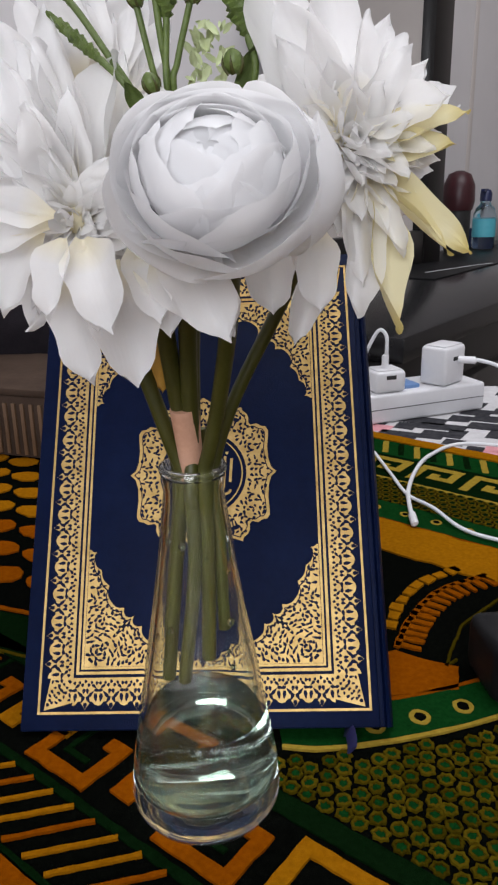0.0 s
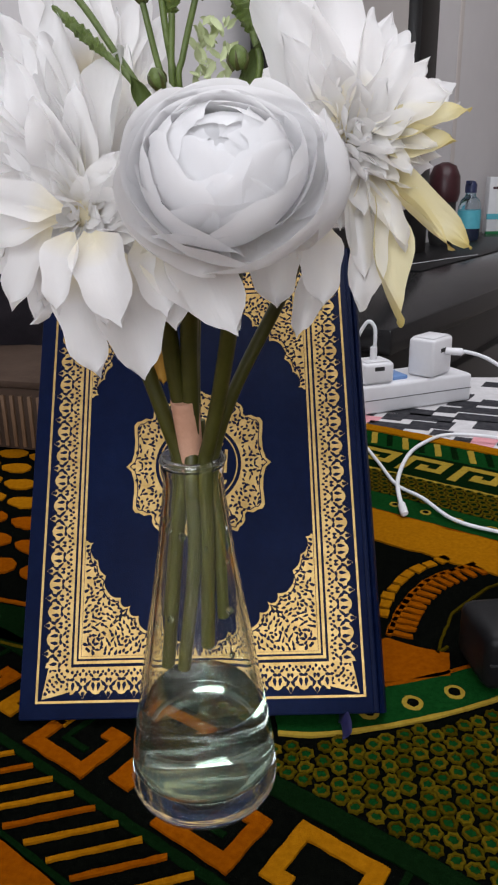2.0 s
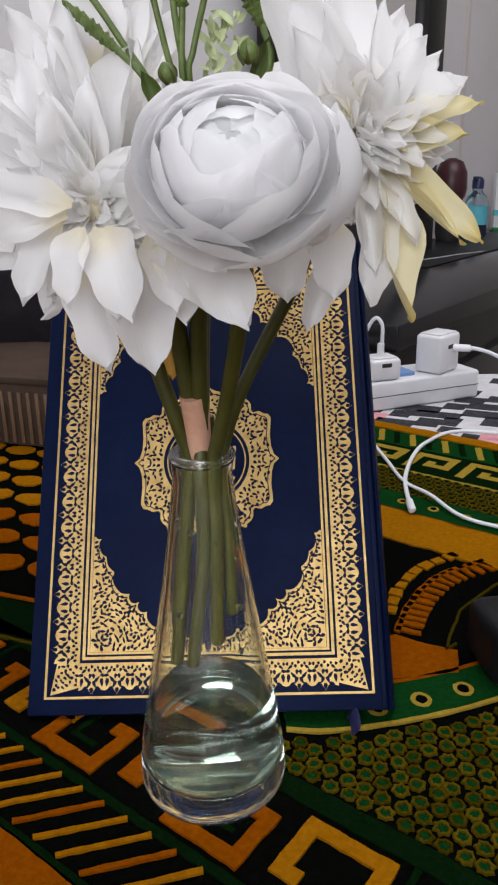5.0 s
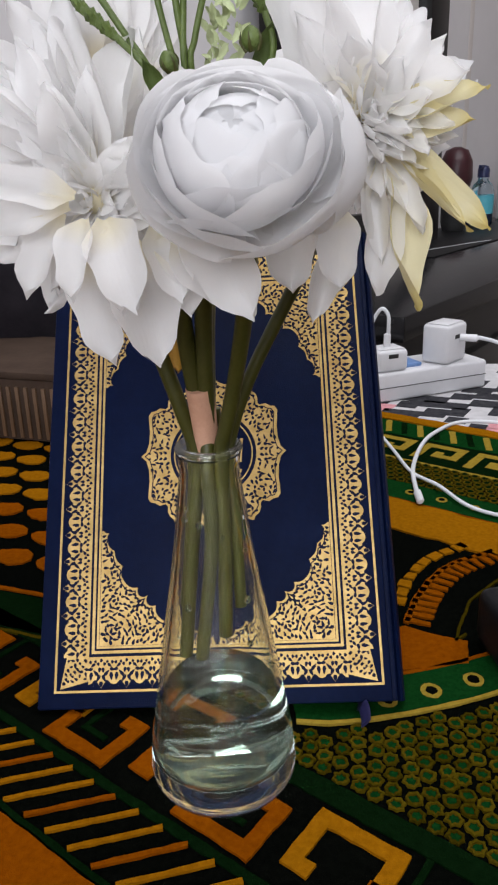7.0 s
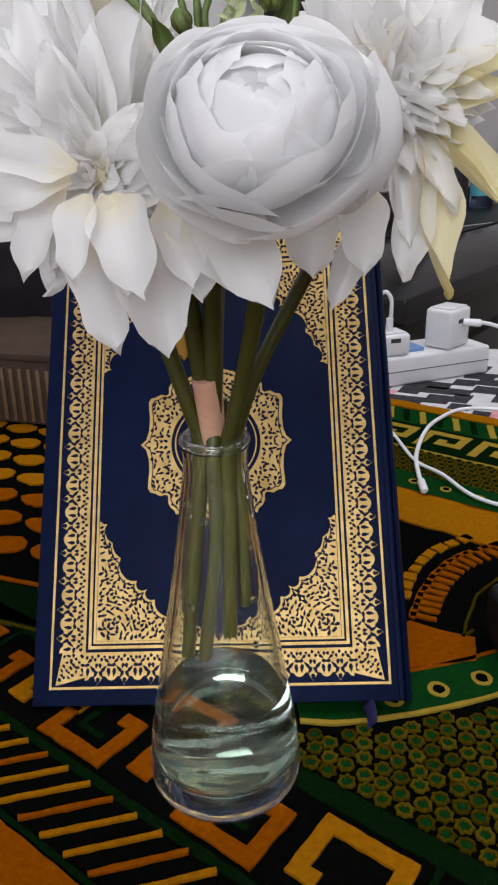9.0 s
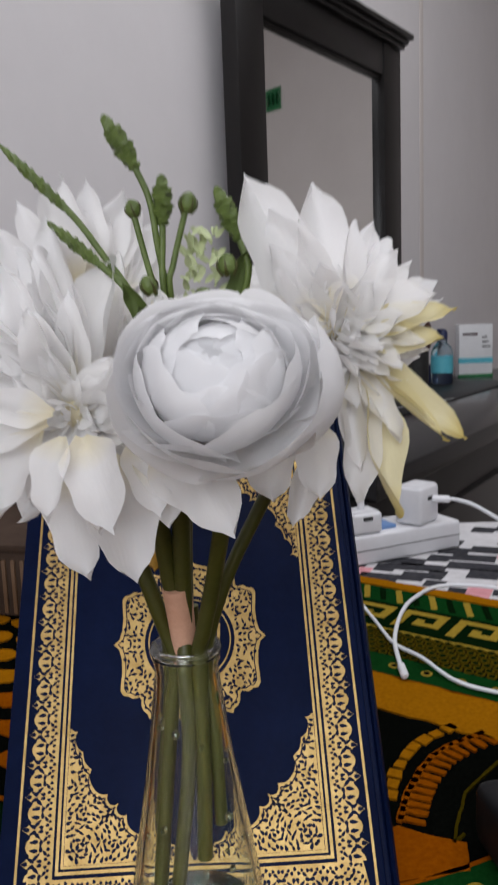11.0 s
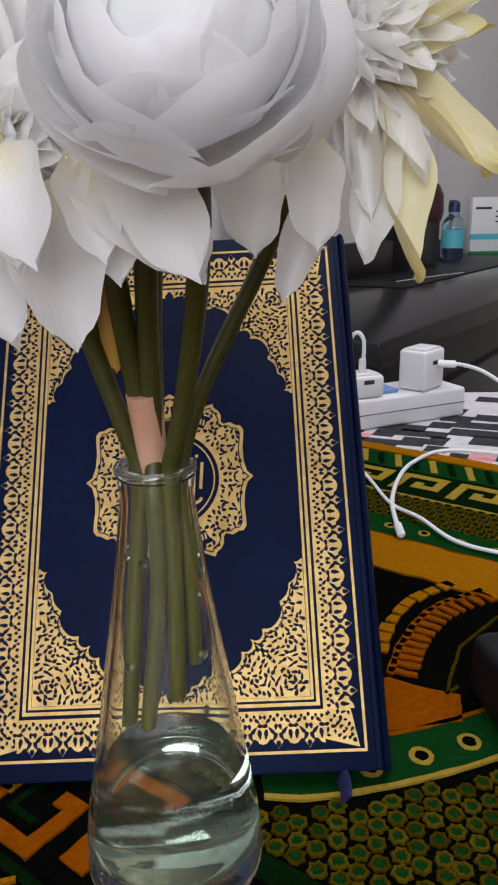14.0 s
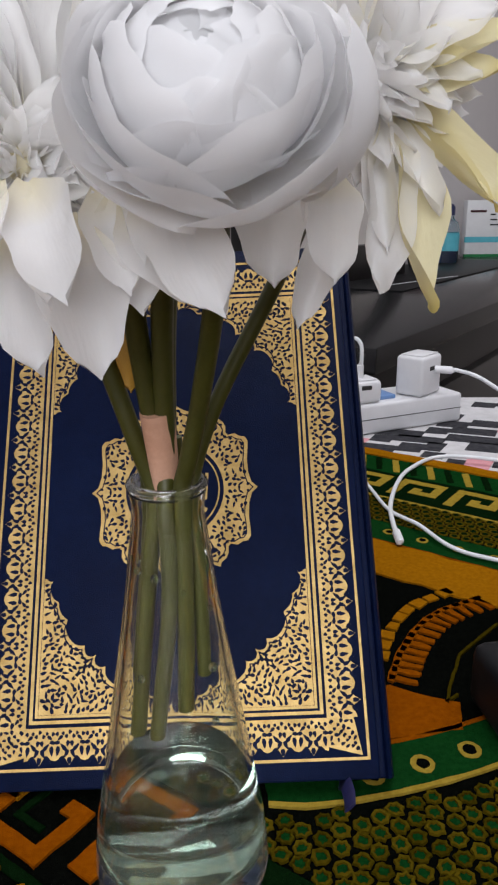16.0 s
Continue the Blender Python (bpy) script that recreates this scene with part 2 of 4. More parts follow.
def spline(pts, n=8):
    """Points along a smooth line through pts."""
    P = [Vector(p) for p in pts]
    P = [2 * P[0] - P[1]] + P + [2 * P[-1] - P[-2]]
    out = []
    for i in range(1, len(P) - 2):
        for k in range(n):
            t = k / n
            a, b, c, d = P[i - 1:i + 3]
            out.append(0.5 * (2 * b + (c - a) * t + (2 * a - 5 * b + 4 * c - d) * t * t + (3 * b - a - 3 * c + d) * t ** 3))
    return out + [P[-2]]


def tube(name, pts, radius, mat, seg=10, n=8, flat=1.0, smooth=True):
    """A round or flattened tube along a smooth line; radius may be a function of 0..1."""
    line = spline(pts, n)
    verts, faces = [], []
    side = None
    for i, p in enumerate(line):
        d = (line[min(i + 1, len(line) - 1)] - line[max(i - 1, 0)]).normalized()
        if side is None:
            side = d.orthogonal().normalized()
        side = (side - d * side.dot(d)).normalized()
        up = d.cross(side)
        r = radius(i / (len(line) - 1)) if callable(radius) else radius
        for k in range(seg):
            a = 2 * math.pi * k / seg
            verts.append(p + side * (r * math.cos(a)) + up * (r * flat * math.sin(a)))
    for i in range(len(line) - 1):
        for k in range(seg):
            q = (k + 1) % seg
            faces.append((i * seg + k, i * seg + q, (i + 1) * seg + q, (i + 1) * seg + k))
    faces.append(tuple(range(seg))[::-1])
    faces.append(tuple((len(line) - 1) * seg + k for k in range(seg)))
    return mesh(name, verts, faces, mat, smooth)


def slab(name, outline, z0, z1, mat):
    """A flat piece with the given outline (x, y), from z0 to z1; concave outlines are filled properly."""
    bm = bmesh.new()
    vs = [bm.verts.new((x, y, z1)) for x, y in outline]
    f = bm.faces.new(vs)
    f.normal_update()
    if f.normal.z < 0:
        f.normal_flip()
    low = bmesh.ops.extrude_face_region(bm, geom=[f])
    for v in low["geom"]:
        if isinstance(v, bmesh.types.BMVert):
            v.co.z = z0
    bmesh.ops.triangulate(bm, faces=[q for q in bm.faces if len(q.verts) > 4])
    bmesh.ops.recalc_face_normals(bm, faces=bm.faces)
    return from_bm(name, bm, mat)


def slabs(name, outlines, z0, z1, mat):
    """Many flat convex or concave pieces joined in one mesh."""
    verts, faces = [], []
    for o in outlines:
        n, b = len(o), len(verts)
        area = sum(o[i][0] * o[(i + 1) % n][1] - o[(i + 1) % n][0] * o[i][1] for i in range(n))
        if area < 0:
            o = o[::-1]
        verts += [(x, y, z1) for x, y in o] + [(x, y, z0) for x, y in o]
        faces.append(tuple(range(b, b + n)))
        for i in range(n):
            k = (i + 1) % n
            faces.append((b + i, b + n + i, b + n + k, b + k))
    return mesh(name, verts, faces, mat)


def bar(p, q, w):
    """Outline of a straight bar from p to q, w wide."""
    p, q = Vector(p), Vector(q)
    d = (q - p).normalized() * (w / 2)
    s = Vector((-d.y, d.x))
    return [tuple(p - s), tuple(q - s), tuple(q + s), tuple(p + s)]


def ribbon_line(pts, w):
    """Outline of a band w wide along the line pts, with mitred corners."""
    P = [Vector(p) for p in pts]
    left, right = [], []
    for i, p in enumerate(P):
        a = (p - P[i - 1]).normalized() if i else None
        b = (P[i + 1] - p).normalized() if i + 1 < len(P) else None
        a, b = a or b, b or a
        s = Vector((-a.y - b.y, a.x + b.x))
        s = s / max(s.length, 1e-6)
        c = max(0.35, s.dot(Vector((-a.y, a.x))))
        left.append(tuple(p + s * (w / 2 / c)))
        right.append(tuple(p - s * (w / 2 / c)))
    return left + right[::-1]

# ---- room ----


def wall(name, a, b, z0, z1, thick, mat):
    """A wall from a to b (plan), its inner face on the left hand."""
    a, b = Vector((*a, 0)), Vector((*b, 0))
    d = (b - a).normalized()
    s = Vector((d.y, -d.x, 0)) * thick
    v = [a, b, b + s, a + s]
    verts = [(p.x, p.y, z) for z in (z0, z1) for p in v]
    faces = [(3, 2, 1, 0), (4, 5, 6, 7), (0, 1, 5, 4), (1, 2, 6, 5), (2, 3, 7, 6), (3, 0, 4, 7)]
    return tagged(put(name, mesh(name, verts, faces, mat)), "plain pale painted room wall", "wall", kind="structure")


wall("wall_north", wb.xy, wa.xy, FLOOR, Z1, 0.12, "wall")
wall("wall_west", wa.xy, wd.xy, FLOOR, Z1, 0.12, "wall")
wall("wall_south", wd.xy, wc.xy, FLOOR, Z1, 0.12, "wall_warm")
wall("wall_east", wc.xy, wb.xy, FLOOR, Z1, 0.12, "wall_warm")
for nm, z0, z1, mat, lab in (("floor", FLOOR - 0.1, FLOOR, "floor", "tiled room floor under the table"), ("ceiling", Z1, Z1 + 0.1, "wall", "plain white ceiling")):
    q = [wa - U * .12 - N * .12, wb + U * .12 - N * .12, wc + U * .12 + N * .12, wd - U * .12 + N * .12]
    verts = [(p.x, p.y, z) for z in (z0, z1) for p in q]
    tagged(put(nm, mesh(nm, verts, [(0, 1, 2, 3), (7, 6, 5, 4), (0, 4, 5, 1), (1, 5, 6, 2), (2, 6, 7, 3), (3, 7, 4, 0)], mat)), lab, nm, kind="structure")

# unseen window frame added round the fill lamp in the wall behind the camera
M_W = Matrix(((-N.x, U.x, 0, FILL_AT.x), (-N.y, U.y, 0, FILL_AT.y), (0, 0, 1, FILL_AT.z), (0, 0, 0, 1)))
added_win = thing("window_1", M_W, "unseen white window frame added round the fill lamp", "window", kind="structure")
for x0_, x1_, z0_, z1_ in ((-.55, .55, .44, .49), (-.55, .55, -.49, -.44), (-.55, -.50, -.44, .44), (.50, .55, -.44, .44)):
    put("window_frame", box_mesh("window_frame", x0_, x1_, -.010, .012, z0_, z1_, "paper", .003), added_win)

# ---- table ----
table = thing("table", pose(0, 0, FLOOR), "dark wooden table under the rug and printed cloth", "table")
put("tabletop", slab("tabletop", [(-.62, -.42), (.52, -.42), (.52, .56), (-.37, .56), (-.62, .15)], 0.715, 0.7545, "wood"), table)
for x, y in ((-.58, -.38), (.48, -.38), (.48, .52), (-.33, .52), (-.58, .10)):
    put("leg", box_mesh("leg", x - .025, x + .025, y - .025, y + .025, 0, 0.7148, "wood", 0.003), table)

# printed cloth under the rug
TC = -0.0055
cloth = tagged(put("table_cloth", slab("table_cloth", [(-.60, .10), (.50, .10), (.50, .555), (-.375, .555), (-.60, .175)], TC, TC + 0.0015, "cloth")), "white table cloth printed with black and pink blocks", "table cloth")
rc = random.Random(5)
blk, pk = [], []
y = 0.335
while y < 0.54:
    x, h = 0.06 + rc.uniform(0, .02), rc.uniform(.017, .030)
    while x < 0.46:
        w = rc.uniform(.014, .052)
        if rc.random() < .78:
            o = [(x + a * w * .86 + b * h * .4 + rc.uniform(-.001, .001), y + b * h * .82 - a * w * .3 + rc.uniform(-.001, .001)) for a, b in ((0, 0), (1, 0), (1, 1), (0, 1))]
            (pk if rc.random() > .87 else blk).append(o)
        x += w
    y += h
blk = [o for o in blk if all(-.59 < p[0] < .49 and p[1] < .553 for p in o)]
pk = [o for o in pk if all(-.59 < p[0] < .49 and p[1] < .553 for p in o)]
for o in blk:
    put("black_block", slabs("black_block", [o], TC + .0014, TC + .0018, "ink"), cloth)
for o in pk:
    put("pink_block", slabs("pink_block", [o], TC + .0014, TC + .0018, "pink"), cloth)

# ---- dresser with its looking-glass ----
M_D = Matrix(((U.x, -N.x, 0, 0), (U.y, -N.y, 0, 0), (0, 0, 1, 0), (0, 0, 0, 1)))   # local x along U, y towards the wall
M_D.translation = ML
DT = 0.042
dresser = thing("dresser", M_D, "black lacquered dresser with a glossy top", "dresser")
x0, x1, dep, DB = -0.20, 1.78, 0.320, 0.112
put("carcass", box_mesh("carcass", x0 + .02, x1 - .02, -dep + .02, DB - .01, FLOOR + .06, DT - .032, "dark", .003), dresser)
put("dresser_top", box_mesh("dresser_top", x0, x1, -dep, DB, DT - .03, DT, "gloss", .004), dresser, label="glossy black top")
for i in range(3):
    w = (x1 - x0 - .08) / 3
    for j in range(3):
        d = put("drawer", box_mesh("drawer", x0 + .04 + i * w + .004, x0 + .04 + (i + 1) * w - .004, -dep + .006, -dep + .03, FLOOR + .09 + j * .21, FLOOR + .29 + j * .21, "dark", .004), dresser)
        kx = x0 + .04 + (i + .5) * w
        put("knob", lathe("knob", [(0, 0), (.006, 0), (.006, .01), (.012, .014), (.012, .02), (0, .023)], "dark", 16), d, Matrix.Translation((kx, -dep + .006, FLOOR + .19 + j * .21)) @ pose(0, 0, 0, 90))
for px in (x0 + .05, x1 - .05):
    for py in (-dep + .05, DB - .05):
        put("foot", box_mesh("foot", px - .02, px + .02, py - .02, py + .02, FLOOR, FLOOR + .06, "dark", .002), dresser)

UM = Vector((math.sin(radians(37.3)), math.cos(radians(37.3)), 0))
M_M = Matrix(((UM.x, -UM.y, 0, -0.0329), (UM.y, UM.x, 0, 1.0739), (0, 0, 1, 0), (0, 0, 0, 1)))
GW, GT, SW, RH = 0.558, 0.790, 0.074, 0.066     # outer width, top, stile and rail of the glass's frame
glassm = thing("dresser_mirror", M_M, "tall mirror in a black wooden frame on the dresser", "mirror")
for x in (0, GW - SW):
    put("stile", box_mesh("stile", x, x + SW, -.034, 0, DT, GT, "dark", .004), glassm)
for z0, z1 in ((GT - RH, GT), (DT, DT + .07)):
    put("rail", box_mesh("rail", SW + .0002, GW - SW - .0002, -.032, 0, z0, z1, "dark", .003), glassm)
put("inner_bead", box_mesh("inner_bead", SW + .0004, GW - SW - .0004, -.026, -.018, GT - RH - .007, GT - RH - .0003, "dark", .002), glassm)
for i, (o, z0, z1) in enumerate(((.006, .0005, .009), (.012, .0095, .019), (.020, .0195, .031))):
    put("cornice", box_mesh("cornice", -o, GW + o, -.036 - o, 0, GT + z0, GT + z1, "dark", .003), glassm, label="moulded black cornice")
put("mirror_glass", box_mesh("mirror_glass", SW - .008, GW - SW + .008, -.018, -.010, DT + .06, GT - RH + .010, "mirror"), glassm, label="clear silvered mirror glass")

# ---- prayer rug ----
rug = thing("prayer_rug", pose(0, 0, 0), "woven rug in black, green and orange, folded on the table", "rug")


def sq(s, q):
    """From along and across the rug's border to the plan."""
    return (s * 0.83 + q * 0.555, -s * 0.555 + q * 0.83)


def sq_band(q0, q1, s0=-0.46, s1=0.40):
    return [sq(s0, q0), sq(s1, q0), sq(s1, q1), sq(s0, q1)]


def wavy(q, s0, s1, amp, n=60, ph=0.0):
    return [sq(s0 + (s1 - s0) * i / n, q + amp * (math.sin(i * 1.7 + ph) + 0.6 * math.sin(i * 3.9 + ph))) for i in range(n + 1)]


def wavy_band(q0, q1, amp=0.0004, s0=-0.46, s1=0.40, n=90):
    return wavy(q0, s0, s1, amp, n) + wavy(q1, s0, s1, amp, n, 2.0)[::-1]


def rough_edge(o, amp, rnd, step=0.0035):
    """Cuts the sides of an outline into short lengths and shakes them like cut pile."""
    out = []
    for i, p in enumerate(o):
        a, b = Vector(p), Vector(o[(i + 1) % len(o)])
        k = max(1, int((b - a).length / step))
        for j in range(k):
            c = a.lerp(b, j / k)
            out.append((c.x + rnd.uniform(-amp, amp), c.y + rnd.uniform(-amp, amp)))
    return out


RR = random.Random(3)
T0, T1 = -0.0012, -0.0003       # pile of the motifs
base = [sq(-0.46, -0.165), sq(0.40, -0.165), sq(0.40, 0.372), sq(-0.46, 0.372)]
put("ground_weave", slab("ground_weave", base, -0.0039, T0 - 0.0002, "black"), rug, label="black ground weave")


def motif(name, outlines, mat, h=T1, label="", amp=0.00025):
    outlines = [rough_edge(o, amp, RR) for o in outlines]
    bm = bmesh.new()
    for o in outlines:
        f = bm.faces.new([bm.verts.new((x, y, h)) for x, y in o])
        f.normal_update()
        if f.normal.z < 0:
            f.normal_flip()
    ex = bmesh.ops.extrude_face_region(bm, geom=bm.faces[:])
    for v in ex["geom"]:
        if isinstance(v, bmesh.types.BMVert):
            v.co.z = T0 - 0.0003
    bmesh.ops.triangulate(bm, faces=[q for q in bm.faces if len(q.verts) > 4])
    bmesh.ops.recalc_face_normals(bm, faces=bm.faces)
    return put(name, from_bm(name, bm, mat), rug, label=label)


# near border, from the hem inwards
motif("orange_band", [sq_band(-0.100, -0.0775)], "orange", label="orange border band")
motif("yellow_band", [sq_band(-0.135, -0.103)], "yellow", label="yellow hem band")
for q0, q1 in ((-0.0765, -0.0745), (-0.0505, -0.0470), (-0.0115, -0.0030)):
    motif("green_line", [sq_band(q0, q1)], "dgreen", T1 - .0003)
for k in range(-26, 30):
    s = -0.0212 + 0.0109 * k
    motif("hatch_bar", [bar(sq(s, -0.0738), sq(s + 0.0185, -0.0505), 0.0018)], "amber" if k % 3 else "orange", amp=0.0002)
for k in range(-6, 6):
    s = -0.0455 + 0.065 * k
    p = [(.0, .0135), (.0, 0), (.0262, 0), (.0262, .0190), (.0190, .0190)]
    motif("key_hook", [ribbon_line([sq(s + a, -0.0420 + b) for a, b in p], 0.0056)], "orange")
    motif("key_hook", [ribbon_line([sq(s + .0595 + .0455 + .0262 - a - .0005, -0.0172 - b) for a, b in p], 0.0056)], "orange" if k % 2 else "amber")
    motif("green_key", [ribbon_line([sq(s + .0085, -.0120), sq(s + .0085, -.0340), sq(s + .0200, -.0340)], 0.0022)], "dgreen", T1 - .0002)


def arc_y(x):
    u = x - 0.066
    return 0.0015 + 0.25 * u + 2.4 * u * u if u > -0.03 else 0.0015 - 0.106 * 0.03 * 2 + 0.106 * -u * 0.6


# field of small ring cells, and the far strip of them
def ring(cx, cy, r, rnd):
    n, ph = 14, rnd.uniform(0, 1)
    R = [r * rnd.uniform(.90, 1.12) * (1.06 if k % 2 else .86) for k in range(n)]
    o = [(cx + R[i] * math.cos(ph + i * 6.2832 / n), cy + R[i] * math.sin(ph + i * 6.2832 / n)) for i in range(n)]
    k = [rnd.uniform(.52, .72) for _ in range(n)]
    return o, [(cx + (x - cx) * f, cy + (y - cy) * f) for f, (x, y) in zip(k, o)]


def ring_mesh(seed):
    rnd = random.Random(seed)
    o, i = ring(0, 0, 0.0031, rnd)
    n = len(o)
    verts = [(x, y, 0) for x, y in o] + [(x * .93, y * .93, .0009) for x, y in o] + [(x, y, .0009) for x, y in i] + [(x * .95, y * .95, .0002) for x, y in i]
    faces = []
    for lv in range(3):
        for k in range(n):
            q = (k + 1) % n
            faces.append((lv * n + k, lv * n + q, (lv + 1) * n + q, (lv + 1) * n + k))
    me = mesh("cell", verts, faces, "olive")
    me.materials.append(MAT["rgreen"])
    b = len(verts)
    bm = bmesh.new()
    bm.from_mesh(me)
    bm.verts.ensure_lookup_table()
    f = bm.faces.new([bm.verts[3 * n + k] for k in range(n)])
    f.material_index = 1
    bm.to_mesh(me)
    bm.free()
    return me


rings = [ring_mesh(20 + i) for i in range(5)]
made = 0
for a in range(-6, 48):
    for b in range(0, 30):
        s, q = a * 0.0068 + (b % 2) * 0.0034, 0.0005 + b * 0.0059
        x, y = sq(s, q)
        if x > 0.010 and y < arc_y(x) - 0.0045 and made < 330 and y > -0.078 and x < 0.145:
            put("cell", RR.choice(rings), rug, Matrix.Translation((x + RR.uniform(-.0006, .0006), y + RR.uniform(-.0006, .0006), T0)) @ pose(0, 0, 0, 0, 0, RR.uniform(0, 360)))
            made += 1
far_o, far_i = [], []
for a in range(-2, 48):
    for b in range(6):
        x, y = sq(-0.02 + a * 0.0070 + (b % 2) * .0035 - .14, 0.2475 + b * 0.0062)
        if 0.05 < x < 0.30:
            o, i = ring(x, y, .0031, RR)
            far_o.append(o)
            far_i.append(i)
tagged(put("cell_strip", slabs("cell_strip", far_o, T0 - .0001, T1 - .0001, "olive"), rug), kind="stuff")
tagged(put("cell_core", slabs("cell_core", far_i, T0 - .0001, T1, "dgreen"), rug), kind="stuff")

# curved green border with eyes
X = [0.030 + 0.006 * i for i in range(26)]
motif("green_arc", [[(x, arc_y(x) + .0005) for x in X] + [(x - .003, arc_y(x) + .0215) for x in X[::-1]]], "rgreen", T1 - .0002, "green arched band")
motif("arc_line", [ribbon_line([(x, arc_y(x)) for x in X], .0018)], "yellow")
motif("arc_line", [ribbon_line([(x - .003, arc_y(x) + .0225) for x in X], .0020)], "orange")
for i in range(-1, 5):
    x = 0.083 + 0.0178 * i
    y = arc_y(x) + 0.0098 + 0.0008 * i
    c = [(x + .0042 * math.cos(a * .52), y + .0045 * math.sin(a * .52)) for a in range(12)]
    motif("eye_ring", [c], "yellow", T1, amp=0.0003)
    motif("eye_spot", [[(x + (u - x) * .55, y + (v - y) * .55) for u, v in c]], "black", T1 + .0002, amp=0.0003)

# arch motif: orange block, toothed arcs, thin gold line
motif("orange_block", [[(.050, .0500), (.050, .0255), (.0727, .0290), (.1010, .0345), (.1040, .0500), (.0905, .0545), (.0783, .0610)]], "orange", label="orange block of the arch")
line = spline([(.0790, .0640, 0), (.0896, .0900, 0), (.1072, .1160, 0), (.1340, .1330, 0)], 5)
for i in range(len(line) - 1):
    a, b = line[i], line[i + 1]
    d = (b - a).normalized()
    s = Vector((d.y, -d.x, 0))
    mid = a.lerp(b, .5)
    motif("tooth", [[(mid - d * .0019 - s * .0012).xy[:], (mid + d * .0019 - s * .0012).xy[:], (mid + d * .0016 + s * .0105).xy[:], (mid - d * .0012 + s * .0108).xy[:]]], "orange", amp=.0006)
motif("tooth_rail", [ribbon_line([p.xy[:] for p in line], .0028)], "orange", amp=.0005)
line = spline([(.0775, .0790, 0), (.0850, .1020, 0), (.0990, .1240, 0), (.1215, .1400, 0)], 3)
for i in range(len(line) - 1):
    a, b = line[i].lerp(line[i + 1], .12), line[i].lerp(line[i + 1], .85)
    motif("dash", [bar(a.xy, b.xy, .0058)], "amber", amp=.0007)
motif("gold_line", [ribbon_line([(.0990, .0500), (.1030, .0620), (.1117, .0830), (.1345, .1080), (.170, .128)], .0013)], "olive")
motif("gold_line", [ribbon_line([(.0985, .0505), (.1045, .0555)], .0013)], "olive")

# far border, towards the far hem
motif("orange_band", [wavy_band(.1800, .2170, .0009)], "amber", label="broad orange band")
motif("green_strip", [wavy_band(.2190, .2440, .0004)], "rgreen", T1 - .0003)
motif("band_line", [wavy_band(.2172, .2186, .0003)], "orange", T1 - .0001)
for k in range(-6, 14):
    x, y = sq(-.075 + .021 * k, .2315)
    c = [(x + .0036 * math.cos(a * .52), y + .0036 * math.sin(a * .52)) for a in range(12)]
    motif("eye_ring", [c], "yellow", T1, amp=0.0003)
    motif("eye_spot", [[(x + (u - x) * .55, y + (v - y) * .55) for u, v in c]], "black", T1 + .0002, amp=0.0003)
motif("fret_ground", [wavy_band(.2830, .3270, .0003)], "dgreen", T1 - .0003, "dark green fret band")
motif("band_line", [wavy_band(.2800, .2830, .0003)], "yellow", T1 - .0001)
motif("hatch_ground", [wavy_band(.3290, .3570, .0003)], "rgreen", T1 - .0003)
motif("band_line", [wavy_band(.3270, .3295, .0003)], "rgreen", T1 - .0001)
for k in range(-6, 12):
    s = -.180 + .040 * k
    p = [(0, .0), (.0, .028), (.026, .028), (.026, .010), (.013, .010), (.013, .018)]
    motif("key_hook", [ribbon_line([sq(s + a, .2905 + b) for a, b in p], .0062)], "yellow")
for k in range(-30, 34):
    s = -.06 + .0135 * k
    motif("hatch_bar", [bar(sq(s, .3310), sq(s - .012, .3555), .0046)], "yellow" if k % 2 else "dgreen", T1 - .0001 * (k % 2))
motif("yellow_hem", [wavy_band(.3580, .3715, .0005)], "amber", T1 + .0004, "amber woven hem")

# rows of orange leaves on the far side of the arch
for row in range(7):
    for k in range(9):
        x = -0.235 + 0.027 * k + (row % 2) * 0.0135
        y = 0.125 + 0.027 * row - 0.30 * (x + 0.13)
        if x > -0.072 or x < -0.24 or x * .555 + y * .83 > .175:
            continue
        c = []
        for a in range(10):
            t = a * 0.6283
            u, v = 0.0125 * math.cos(t), 0.0082 * math.sin(t) * (1 + .25 * math.cos(t))
            c.append((x + u * .95 + v * .3, y - u * .3 + v * .95))
        motif("leaf_cell", [c], "orange" if row < 3 else "amber", amp=.0007)
motif("green_strip", [[(-.20, .085), (-.065, .045), (-.065, .072), (-.20, .112)]], "dgreen", T1 - .0003)
motif("arc_line", [ribbon_line([(-.20, .116), (-.13, .094), (-.065, .076)], .0022)], "orange")
motif("arc_line", [ribbon_line([(-.20, .082), (-.13, .062), (-.065, .042)], .0016)], "olive")

# ---- book ----
TILT, LEAN = 36.0, 2.5
M_B = Matrix.Translation((0, 0, 0.0035)) @ pose(0, 0, 0, -TILT) @ pose(0, 0, 0, 0, -LEAN)
book = thing("book", M_B, "dark blue hardcover book with gold ornament, leaning back", "book")
BH, BT = 0.2000, 0.034
put("front_board", box_mesh("front_board", -.0700, .0664, 0, .0026, 0, BH, "cover", .0008), book, label="dark blue front board")
put("hinge", box_mesh("hinge", .0662, .0682, .0012, .0024, .0006, BH - .0006, "cover", .0003), book)
put("back_board", box_mesh("back_board", -.0700, .0664, BT - .0026, BT, 0, BH, "cover", .0008), book)
